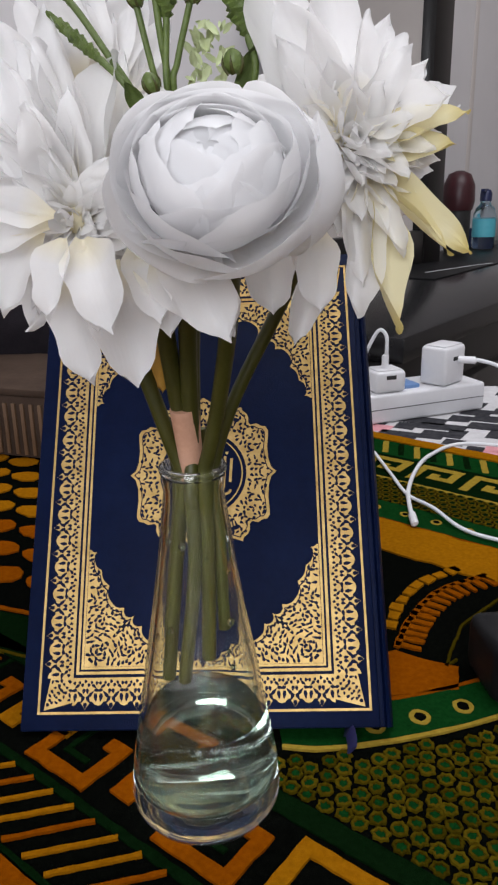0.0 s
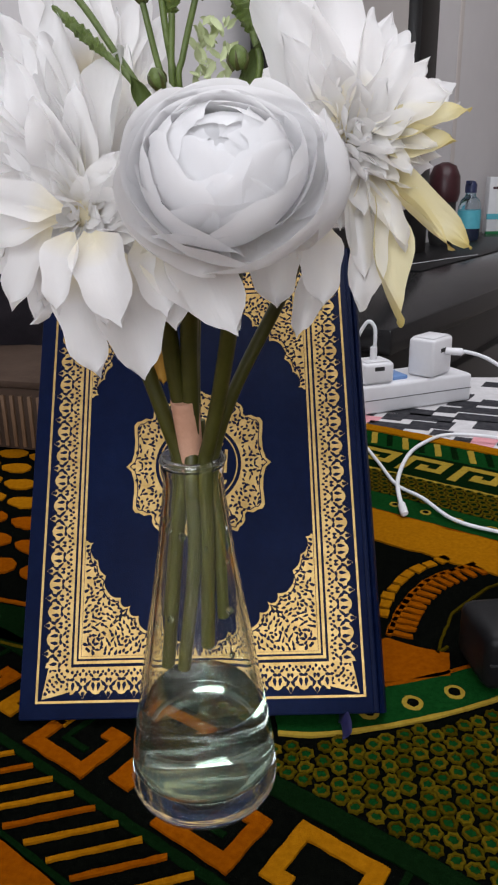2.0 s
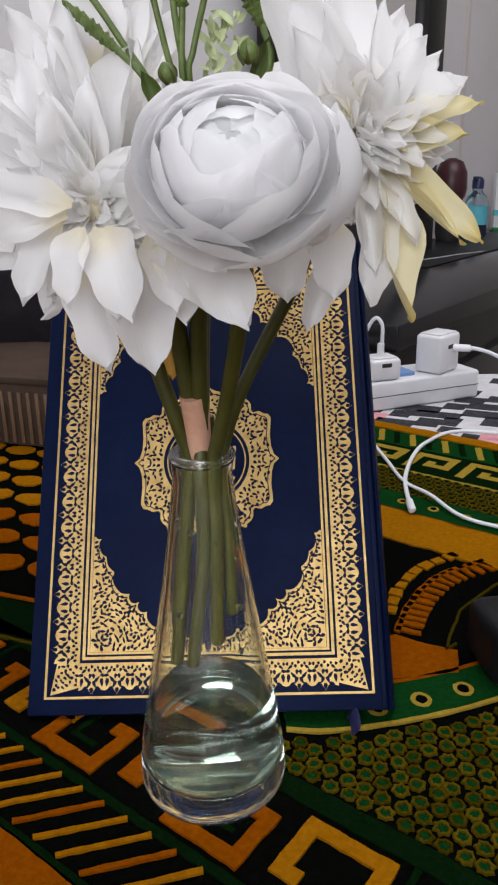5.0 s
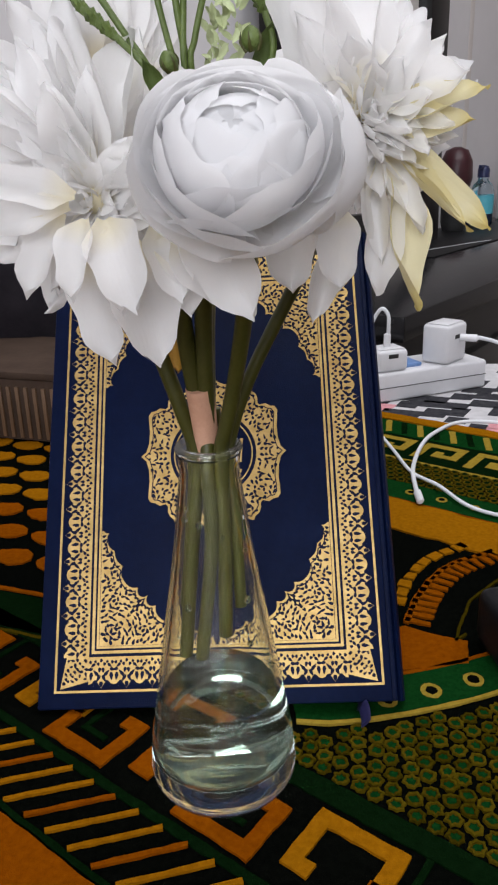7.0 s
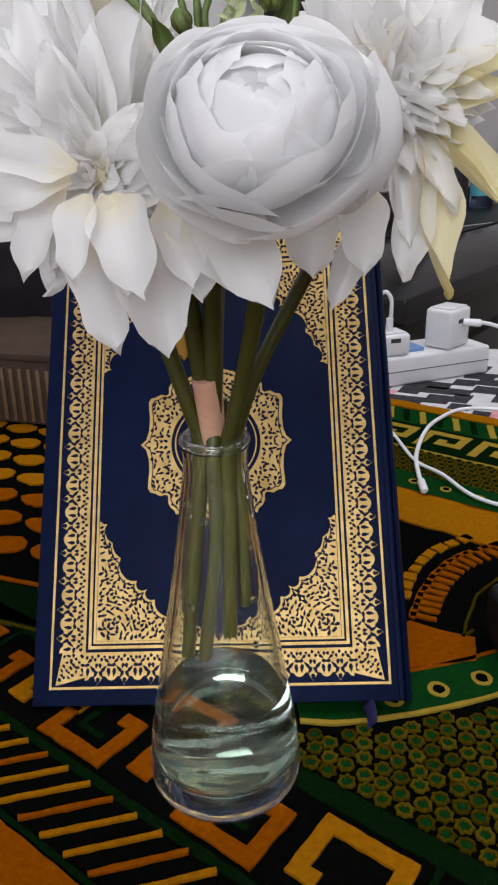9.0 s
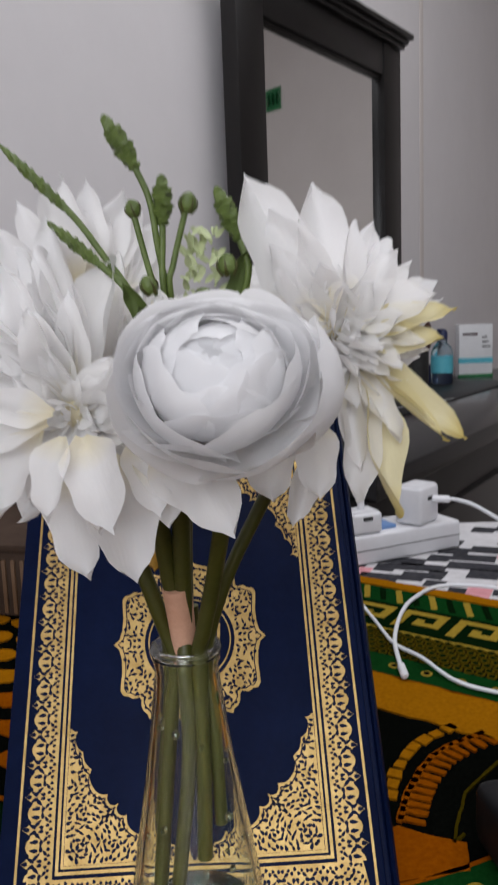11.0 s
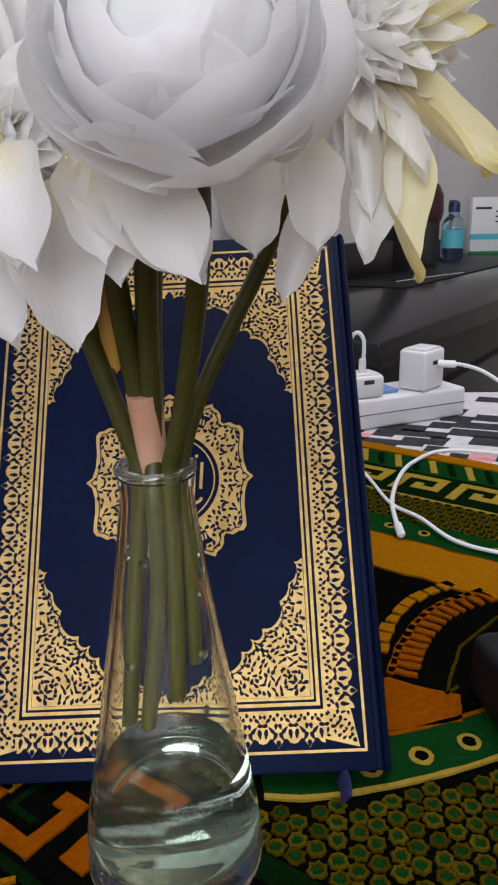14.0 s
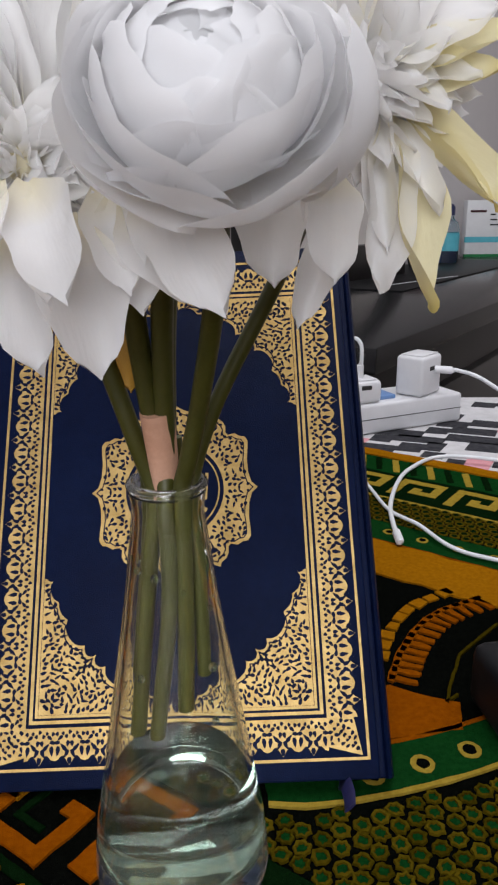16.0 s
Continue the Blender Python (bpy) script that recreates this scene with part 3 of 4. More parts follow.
# rounded spine
sp = []
for i in range(9):
    a = math.pi * (i / 8 - .5)
    sp.append((.0690 + .0034 * math.cos(a), BT / 2 + (BT / 2 - .0004) * math.sin(a)))
sp += [(.0664, BT - .0004), (.0664, BT - .0026), (.0668, BT / 2), (.0664, .0030), (.0682, .0020)]
put("spine", slab("spine", sp, 0.0, BH, "cover"), book)
put("page_block", box_mesh("page_block", -.0665, .0655, .0028, BT - .0028, .0035, BH - .0035, "pages", .0006), book, label="cream page block")
FACE = pose(0, 0, 0, 90)
put("bookmark_ribbon", tube("bookmark_ribbon", [(.0535, .016, .004), (.0542, .008, -.0012), (.0548, -.001, -.0010), (.0552, -.0065, -.0040), (.0548, -.0105, -.0068)], .0025, "ribbon", 8, 6, .18), book, label="blue ribbon bookmark")


def drop(cx, cy, ln, wd, ang, n=7):
    """A tear-shaped hole."""
    ca, sa = math.cos(ang), math.sin(ang)
    out = []
    for i in range(n):
        t = 6.2832 * i / n
        u, v = ln / 2 * math.cos(t), wd / 2 * math.sin(t) * (1 - .55 * math.cos(t))
        out.append((cx + u * ca - v * sa, cy + u * sa + v * ca))
    return out


G0, G1, G2 = -0.00005, 0.00014, 0.00020


def gold(name, outline, label=""):
    return put(name, slab(name, outline, G0, G1, "gold"), book, FACE, label)


def frame_line(h, z0, z1, w):
    for o in ([(-h, z0), (h, z0), (h, z0 + w), (-h, z0 + w)], [(-h, z1 - w), (h, z1 - w), (h, z1), (-h, z1)], [(-h, z0 + w), (-h + w, z0 + w), (-h + w, z1 - w), (-h, z1 - w)], [(h - w, z0 + w), (h, z0 + w), (h, z1 - w), (h - w, z1 - w)]):
        gold("gold_line", o)


ZB, ZT = .0060, .1940
frame_line(.0636, ZB, ZT, .0009)
frame_line(.0492, ZB + .0144, ZT - .0144, .0011)
frame_line(.0473, ZB + .0163, ZT - .0163, .0009)

# scalloped lace border, side by side
UNIT = [(0, .0102, .0019, .0010, 90), (.0011, .0080, .0024, .0008, 62), (.0027, .0093, .0017, .0007, 25), (.0021, .0060, .0026, .0008, -48), (.0007, .0049, .0016, .0008, 80), (.0040, .0072, .0026, .0009, 84),
        (.0045, .0046, .0020, .0008, 10), (.0033, .0031, .0018, .0007, 40), (.0013, .0026, .0010, .0009, 0), (.0024, .0017, .0009, .0008, 0), (.0044, .0019, .0010, .0009, 0), (0, .0013, .0010, .0009, 0), (.0034, .0105, .0008, .0006, 0)]


def lace(length, place):
    """Outline and holes of a strip of the border; place maps (along, outwards) to the cover."""
    n = round(length / .0105)
    L = length / n
    top = []
    for i in range(n * 16 + 1):
        s = i / 16
        f = abs((s % 1) - .5) * 2          # 1 at the joints, 0 in the middle of a unit
        w = .0090 + .0026 * max(0, 1 - f * 3.0) + .0012 * max(0, (f - .55) / .45) ** .5
        top.append((i / 16 * L, w))
    out = [place(s, w) for s, w in [(0, 0), (length, 0)] + top[::-1]]
    holes = []
    for k in range(n):
        for u, w, ln, wd, ang in UNIT:
            for sg in ((1, -1) if u else (1,)):
                o = drop(0, 0, ln * 1.28, wd * 1.55, radians(ang))
                holes.append([place((k + .5) * L + sg * (u + x), w + y) for x, y in o])
    return out, holes


HX, HZ0, HZ1 = .0502, ZB + .0132, ZT - .0132
for nm, length, place in (("right", HZ1 - HZ0, lambda s, w: (HX + w, HZ0 + s)), ("left", HZ1 - HZ0, lambda s, w: (-HX - w, HZ0 + s)), ("low", 2 * HX, lambda s, w: (-HX + s, HZ0 - w)), ("high", 2 * HX, lambda s, w: (-HX + s, HZ1 + w))):
    o, holes = lace(length, place)
    b = gold("lace_border", o, "gold lace border")
    put("engraving", slabs("engraving", holes, G1 - .0001, G2, "cover"), b, label="blue ground through the lace")


def inside(p, poly):
    x, y = p
    r = False
    for i in range(len(poly)):
        (x1, y1), (x2, y2) = poly[i - 1], poly[i]
        if (y1 > y) != (y2 > y) and x < (x2 - x1) * (y - y1) / (y2 - y1) + x1:
            r = not r
    return r


def margin(p, poly):
    best = 1
    for i in range(len(poly)):
        a, b, q = Vector(poly[i - 1]), Vector(poly[i]), Vector(p)
        d = b - a
        t = max(0, min(1, (q - a).dot(d) / max(d.dot(d), 1e-12)))
        best = min(best, (q - a - d * t).length)
    return best


def scatter(poly, gap, seed, keep, focus, lmin=.0016, lmax=.0030):
    """Tear-shaped holes spread evenly in an outline, turned round a focus; keep(x, y) picks the part to fill before mirroring."""
    rnd = random.Random(seed)
    xs, ys = [p[0] for p in poly], [p[1] for p in poly]
    pts = []
    for _ in range(6000):
        p = (rnd.uniform(min(xs), max(xs)), rnd.uniform(min(ys), max(ys)))
        if keep(*p) and inside(p, poly) and margin(p, poly) > .0010 and all((p[0] - q[0]) ** 2 + (p[1] - q[1]) ** 2 > gap * gap for q in pts):
            pts.append(p)
    out = []
    for p in pts:
        a = math.atan2(p[1] - focus[1], p[0] - focus[0]) + rnd.choice((.5, 1.1, -.4, 1.57))
        out.append(drop(p[0], p[1], rnd.uniform(lmin, lmax), rnd.uniform(.0008, .0013), a))
    return out


def lobed(pts, n=5, bulge=.0012):
    """Joins points with outward-bulging scallops."""
    out = []
    for i in range(len(pts) - 1):
        a, b = Vector(pts[i]), Vector(pts[i + 1])
        d = b - a
        s = Vector((d.y, -d.x)).normalized()
        for k in range(n):
            t = k / n
            out.append(tuple(a + d * t + s * (bulge * math.sin(math.pi * t) * min(1, d.length / .006))))
    return out + [tuple(pts[-1])]


# the lace turns the corners
fill = scatter([(0, 0), (.0088, 0), (.0094, .003), (.0110, .0118), (.003, .0098), (0, .0090)], .0015, 6, lambda x, y: y <= x * 1.05, (0, 0), .0013, .0022)
fill = fill + [[(y, x) for x, y in o] for o in fill]
for sx in (-1, 1):
    for z, sz in ((HZ0, -1), (HZ1, 1)):
        o = [(0, 0), (.0088, 0), (.0094, .003), (.0110, .0118), (.003, .0098), (0, .0090)]
        c = gold("lace_corner", [(sx * (HX + a), z + sz * b) for a, b in o])
        put("engraving", slabs("engraving", [[(sx * (HX + x), z + sz * y) for x, y in q] for q in fill], G1 - .0001, G2, "cover"), c)

# four corner pieces
half = [(.0006, .0455), (.0030, .0445), (.0022, .0418), (.0052, .0372), (.0086, .0310), (.0096, .0245), (.0150, .0222), (.0158, .0188), (.0190, .0190)]
curve2 = lobed(half, 5, .0010)
shape = [(0, 0), (.0455, 0)] + [(b, a) for a, b in curve2] + curve2[::-1][1:] + [(0, .0455)]
fill = scatter(shape, .00150, 4, lambda x, y: y <= x + .0002, (.0, .0))
fill = fill + [[(y, x) for x, y in o] for o in fill]
CX, CZ0, CZ1 = .0462, ZB + .0173, ZT - .0173
for sx in (-1, 1):
    for z, sz in ((CZ0, 1), (CZ1, -1)):
        c = gold("corner_ornament", [(sx * (CX - a), z + sz * b) for a, b in shape], "gold lace corner ornament")
        put("engraving", slabs("engraving", [[(sx * (CX - x), z + sz * y) for x, y in o] for o in fill], G1 - .0001, G2, "cover"), c)
        rim = [(sx * (CX - a * .94), z + sz * b * .94) for a, b in [(y, x) for x, y in curve2[2:]] + curve2[::-1][1:-2]]
        put("inner_rim", slabs("inner_rim", [bar(p, q, .00050) for p, q in zip(rim, rim[1:])], G1 - .0001, G2, "cover"), c)

# middle medallion
MC = .0995
q4 = [(.0304, 0), (.0282, .0020), (.0271, .0058), (.0268, .0110), (.0272, .0150), (.0273, .0180), (.0262, .0197), (.0245, .0199), (.0225, .0211), (.0200, .0206), (.0191, .0216), (.0191, .0240), (.0182, .0258), (.0166, .0271), (.0161, .0287), (.0147, .0283), (.0125, .0275), (.0100, .0284), (.0075, .0300), (.0035, .0312), (0, .0335)]
right = [(x, y) for x, y in q4]
med = right + [(-x, y) for x, y in q4[::-1][1:]] + [(-x, -y) for x, y in q4[1:]] + [(x, -y) for x, y in q4[::-1][1:-1]]
medal = gold("medallion", [(x, MC + y) for x, y in med], "gold lace medallion with a blue oval")
R0 = .0180
lip = [(x * .945, MC + y * .945) for x, y in med]
put("inner_rim", slabs("inner_rim", [bar(p, q, .00042) for p, q in zip(lip, lip[1:] + lip[:1])], G1 - .0001, G2, "cover"), medal)
fill = scatter(med, .0015, 9, lambda x, y: x > .0004 and y > .0004 and x * x + y * y > (R0 + .0016) ** 2, (0, 0), .0014, .0026)
allf = []
for o in fill:
    for sx, sy in ((1, 1), (-1, 1), (1, -1), (-1, -1)):
        allf.append([(sx * x, MC + sy * y) for x, y in o])
put("engraving", slabs("engraving", allf, G1 - .0001, G2, "cover"), medal)
disc = [(R0 * math.cos(a * .1309), MC + R0 * math.sin(a * .1309)) for a in range(48)]
field = put("blue_field", slabs("blue_field", [disc], G1 - .0001, G2, "cover"), medal, label="blue oval field")
put("oval_line", slabs("oval_line", [ribbon_line([(.0163 * math.cos(a * .1309), MC + .0163 * math.sin(a * .1309)) for a in range(49)], .0005)], G1, G2 + .0001, "gold"), medal)
# script that cannot be read: plain upright bars and bows
marks = [bar((x, MC - .009 + o), (x + .0007, MC + .008 - o * .4), .0011) for x, o in ((-.0115, .004), (-.0085, 0), (-.0050, .003), (.0020, .001), (.0060, 0), (.0085, .0025), (.0112, .005))]
for cx, cy, r in ((-.0070, -.0070, .0042), (.0015, -.0080, .0046), (.0078, -.0072, .0036), (-.0020, .0045, .0030)):
    marks.append(ribbon_line([(cx + r * math.cos(a), MC + cy + r * .6 * math.sin(a)) for a in [math.pi * (1 + k / 9) for k in range(10)]], .0010))
for x, y in ((-.010, .010), (.0035, .0105), (.010, .0085), (-.0035, -.0005), (.0045, -.003)):
    marks.append(drop(x, MC + y, .0014, .0012, .7))
put("script_bars", slabs("script_bars", marks, G1, G2 + .0001, "gold"), medal, label="gold script as plain strokes")
for sx, sy in ((1, 1), (-1, 1), (1, -1), (-1, -1)):
    o = [(.0060, .0215), (.0125, .0190), (.0150, .0235), (.0085, .0255)]
    cart = put("cartouche", slabs("cartouche", [[(sx * a, MC + sy * b) for a, b in o]], G1 - .0001, G2 + .00004, "cover"), medal)
    put("script_bars", slabs("script_bars", [bar((sx * a, MC + sy * b), (sx * (a + .0004), MC + sy * (b + .0022)), .0006) for a, b in ((.0085, .0217), (.0100, .0212), (.0114, .0207), (.0125, .0202))], G1, G2 + .00012, "gold"), cart)

# ---- vase ----
VX, VY = 0.0052, -0.0270
outer = [(.0205, .0000), (.0234, .0010), (.0245, .0034), (.0247, .0065), (.0240, .0140), (.0228, .0230), (.0209, .0340), (.0182, .0500), (.0149, .0700), (.0118, .0900), (.0096, .1060), (.0089, .1120), (.0093, .1150), (.0096, .1166)]
inner = [(.0079, .1166), (.0075, .1120), (.0080, .1055), (.0101, .0900), (.0130, .0700), (.0162, .0500), (.0189, .0340), (.0208, .0230), (.0217, .0150), (.0213, .0115), (.0190, .0090), (.0130, .0080), (0, .0076)]
M_V = Matrix.Translation((VX, VY, 0.0003))
vase = thing("bud_vase", M_V, "clear glass bud vase with a wide foot on the rug", "vase")
put("glass_body", lathe("glass_body", [(0, .0)] + outer + inner, "glass", 64), vase).visible_shadow = False
put("rim", lathe("rim", [(.0089 + .0012 * math.cos(a * .5236), .1182 + .0013 * math.sin(a * .5236)) for a in range(13)], "glass", 48), vase, label="rounded glass rim").visible_shadow = False
# water in the foot, and drops left on the glass
LEVEL = .0350
wet = [(r + .0004, z) for r, z in inner[::-1] if z < LEVEL - .003 and r] + [(.0189, LEVEL), (.0182, LEVEL - .0005), (0, LEVEL - .0006)]
water = thing("vase_water", M_V, "shallow water in the foot of the vase, tinted grey-green", "water")
put("pool", lathe("pool", [(0, .0073)] + wet, "water", 64), water).visible_shadow = False
rv = random.Random(17)
for k in range(16):
    z = rv.uniform(.040, .100)
    i = next(j for j in range(len(inner) - 1) if inner[j + 1][1] <= z <= inner[j][1])
    (r0, z0), (r1, z1) = inner[i], inner[i + 1]
    r = r0 + (r1 - r0) * (z - z0) / (z1 - z0)
    a, q = rv.uniform(math.pi, 2 * math.pi), rv.uniform(.0005, .0011)
    ball = lathe("drop", [(q * math.sin(t * math.pi / 6), -q * 1.2 * math.cos(t * math.pi / 6)) for t in range(7)], "water", 10)
    put("drop", ball, water, Matrix.Translation(((r - q * .5) * math.cos(a), (r - q * .5) * math.sin(a), z))).visible_shadow = False

# ---- flowers ----


def petal_mesh(name, mat, width=0.40, cup=0.22, curl=0.25, point=0.55, fold=0.0, seed=0, nu=7, nv=12):
    """A petal of unit length along +y, bending towards +z; a little uneven."""
    rnd = random.Random(seed)
    a1, a2, a3 = (rnd.uniform(-1, 1) for _ in range(3))
    verts, faces = [], []
    for j in range(nv + 1):
        v = j / nv
        w = width * (math.sin(math.pi * min(1, (v * .86 + .10)) ** 0.85)) ** point * (1 - 0.55 * (max(0, v - .80) / .20) ** 2)
        w *= min(1, .30 + 2.6 * v)
        if j == nv:
            w *= 0.40
        for i in range(nu):
            u = i / (nu - 1) * 2 - 1
            x = u * w * .5 + .07 * a1 * v * v
            z = cup * (u * u) * w * (1 - .5 * v) + curl * v * v - fold * (1 - abs(u)) * w
            z += .050 * math.sin(6 * v + 4 * u * a2 + a3 * 3) * v + .06 * a3 * u * v + .030 * math.sin(9 * v + 2 * a1 + u) * u * u
            x += .035 * w * math.sin(13 * v + 5 * a2) * u
            verts.append((x, v * (1 - .05 * u * u * v), z))
    for j in range(nv):
        for i in range(nu - 1):
            k = j * nu + i
            faces.append((k, k + 1, k + nu + 1, k + nu))
    return mesh(name, verts, faces, mat, True)


WIDE = [petal_mesh("petal", "petal", .44, .34, -.04, .46, .16, s) for s in range(7)]
SLIM = [petal_mesh("petal", "petal", .30, .34, -.06, .46, .14, 10 + s) for s in range(7)]
AGED = [petal_mesh("petal", "aged", .40, .40, .06, .50, .10, 20 + s) for s in range(3)]
HANG = [petal_mesh("petal", "petal", .46, .34, -.14, .50, .14, 30 + s) for s in range(4)]


def petal_pose(centre, axis, az, off, inner, length, twist=0.0, wscale=1.0):
    """Pose of a unit petal: az round the axis, off degrees away from the axis, its foot inner away from the centre."""
    axis = Vector(axis).normalized()
    side = axis.cross(Vector((0, 0, 1)) if abs(axis.z) < .9 else Vector((0, 1, 0))).normalized()
    up = side.cross(axis)
    rad = side * math.cos(radians(az)) + up * math.sin(radians(az))
    d = axis * math.cos(radians(off)) + rad * math.sin(radians(off))
    z = (axis * math.sin(radians(off)) - rad * math.cos(radians(off))).normalized()
    x = d.cross(z).normalized()
    m = Matrix((x, d, z)).transposed().to_4x4()
    m = m @ pose(0, 0, 0, 0, twist, 0) @ Matrix.Diagonal((length * wscale, length, length, 1))
    m.translation = Vector(centre) + d * inner
    return m


def flower(name, label, category, group=""):
    return thing(name, Matrix.Identity(4), label, category, group)


def head(parent, centre, axis, rings, seed, jitter=11.0, tall=0.0):
    """rings: (count, degrees off the axis, length, set of meshes, width factor); tall lengthens the upper petals."""
    rnd = random.Random(seed)
    for n, off, length, kinds, ws in rings:
        ph = rnd.uniform(0, 360)
        for i in range(n):
            az = ph + 360 * i / n + rnd.uniform(-jitter, jitter)
            m = petal_pose(centre, axis, az, off + rnd.uniform(-jitter, jitter), .0015, length * rnd.uniform(.72, 1.14), rnd.uniform(-32, 32), ws * rnd.uniform(.85, 1.2))
            tip = m @ Vector((0, 1, 0))
            if -.004 < tip.x < .032 and tip.z > .201:
                m = Matrix.Translation((0, .024, 0)) @ m            # behind the green sprig
            k = 1 + tall * m.to_3x3().col[1].normalized().z
            put("petal", rnd.choice(kinds), parent, m @ Matrix.Diagonal((k, k, k, 1)))


def stem(parent, pts, r=.0021, mat="green", name="stem"):
    return put(name, tube(name, pts, (lambda t: r * (1.22 - .04 * t)) if mat == "green" else r, mat, 10, 8, .9), parent)


def petal_to(parent, foot, tip, kinds, ws=1.0, face=(0, -1, .35), label="", pick=0):
    """A petal from its foot to its tip, its hollow side turned to face."""
    foot, tip, face = Vector(foot), Vector(tip), Vector(face)
    d = tip - foot
    ln = d.length
    d.normalize()
    z = (face - d * face.dot(d)).normalized()
    m = Matrix((d.cross(z), d, z)).transposed().to_4x4() @ Matrix.Diagonal((ln * ws, ln, ln, 1))
    m.translation = foot
    return put("petal", kinds[pick % len(kinds)], parent, m, label)


def grown(k):
    """Growth by k away from the point of view from which the heads were laid out."""
    c = Vector((.033, -.233, .197))
    return Matrix.Translation(c) @ Matrix.Diagonal((k, k, k, 1)) @ Matrix.Translation(-c)


def grow(parent, k):
    for ob in parent.children:
        if "stem" not in ob.name:
            ob.matrix_basis = grown(k) @ ob.matrix_basis


K_RAN, K_SPRIG = 0.945, 0.98

# large white dahlias
C1, A1 = Vector((-0.0105, -0.0660, 0.1890)), Vector((-.14, -.90, .10))
d1 = flower("dahlia", "large white cloth dahlia with creamy heart, standing in the vase", "flower", "white dahlias")
head(d1, C1, A1, [(7, 20, .012, SLIM, 1.2), (12, 35, .015, SLIM, 1.15), (17, 48, .020, SLIM, 1.1), (26, 61, .025, SLIM, .95), (28, 73, .029, SLIM, .95), (24, 85, .031, SLIM, 1.05), (16, 99, .032, WIDE, .8)], 1, 15, .28)
HEART = [(0, -.003), (.0030, -.002), (.0042, .001), (.0034, .0035), (.0016, .005), (0, .0054)]
put("heart", lathe("heart", HEART, "petal", 16), d1, Matrix.Translation(C1) @ A1.to_track_quat("Z", "Y").to_matrix().to_4x4(), "creamy heart")
for i, (f, t, ws, turn) in enumerate((
        ((-.0049, -.0840, .1863), (.0022, -.0970, .1715), 1.15, (0, -1, .5)), ((-.0086, -.0840, .1865), (-.0118, -.0950, .1736), 1.05, (-.3, -1, .5)), ((-.0095, -.0780, .1794), (-.0086, -.0840, .1572), 1.05, (-.25, -1, .3)),
        ((-.0011, -.0780, .1816), (.0044, -.0850, .1572), 1.15, (.2, -1, .3)), ((.0039, -.0780, .1859), (.0096, -.0840, .1703), 1.1, (.3, -1, .2)), ((.0080, -.0770, .1852), (.0224, -.0830, .1668), 1.35, (.2, -1, .45)),
        ((-.0140, -.0800, .1874), (-.0223, -.0900, .1742), 1.05, (-.2, -1, .6)), ((-.0127, -.0800, .1885), (-.0274, -.0900, .1860), .9, (-.2, -1, .4)), ((-.0114, -.0800, .1906), (-.0283, -.0900, .1951), .8, (-.2, -1, .2)),
        ((-.0020, -.0830, .1860), (-.0030, -.0930, .1700), 1.0, (-.2, -1, .4)))):
    petal_to(d1, f, t, HANG, ws, turn, pick=i)
for i, t in enumerate(((-0.0276, -0.0620, 0.2289), (-0.0224, -0.0580, 0.2350), (-0.0165, -0.0560, 0.2390), (-0.0128, -0.0540, 0.2412), (-0.0078, -0.0480, 0.2411), (-0.0038, -0.0420, 0.2402), (0.0014, -0.0400, 0.2374), (0.0064, -0.0400, 0.2328), (-0.0115, -0.0460, 0.2358), (-0.0055, -0.0440, 0.2329), (-0.0002, -0.0420, 0.2271), (-0.0320, -0.0660, 0.2217), (-0.0175, -0.0640, 0.2291))):
    t = Vector(t)
    petal_to(d1, t.lerp(Vector((-0.0107, -0.0500, 0.2043)), .68), t, SLIM, 1.25, (.25 * (i % 3 - 1), -1, .2), pick=i)
stem(d1, [C1 + Vector((.004, .004, -.004)), (-.0080, -.0380, .160), (-.0010, -.0310, .130), (.0024, -.0285, .1153), (.0001, -.0280, .097), (-.0054, -.0280, .0471)], .0019)
stem(d1, [(-.004, -.050, .176), (-.0060, -.0340, .150), (-.0012, -.0285, .128), (.0004, -.0250, .1153), (-.0025, -.0240, .089), (-.0053, -.0240, .0635)], .0017, name="side_stem")
C2, A2 = Vector((0.0462, -0.0580, 0.2030)), Vector((.22, -.86, .20))
d2 = flower("dahlia", "large white cloth dahlia with yellowed outer petals, standing in the vase", "flower", "white dahlias")
head(d2, C2, A2, [(8, 16, .013, SLIM, 1.3), (12, 32, .015, SLIM, 1.3), (16, 46, .017, SLIM, 1.25), (20, 61, .018, SLIM, 1.1), (20, 74, .020, SLIM, 1.2), (16, 87, .021, WIDE, .85), (11, 101, .022, WIDE, .95)], 2, 15, .20)
put("heart", lathe("heart", HEART, "petal", 16), d2, Matrix.Translation(C2) @ A2.to_track_quat("Z", "Y").to_matrix().to_4x4(), "creamy heart")
for i, (f, t, ws, turn) in enumerate((
        ((.0546, -.0640, .2046), (.0685, -.0700, .2080), .85, (.1, -1, .5)), ((.0550, -.0640, .2030), (.0661, -.0700, .2013), .9, (.2, -1, .1)), ((.0551, -.0640, .1957), (.0699, -.0700, .1824), .40, (.2, -1, .6)),
        ((.0551, -.0640, .1952), (.0665, -.0700, .1817), .42, (.3, -1, .3)), ((.0568, -.0640, .1859), (.0553, -.0700, .1667), .70, (.5, -1, 0)))):
    f = Vector(f).lerp(C2, .45)
    petal_to(d2, f, f.lerp(Vector(t), 1.08), AGED, ws, turn, "yellowed petal", i)
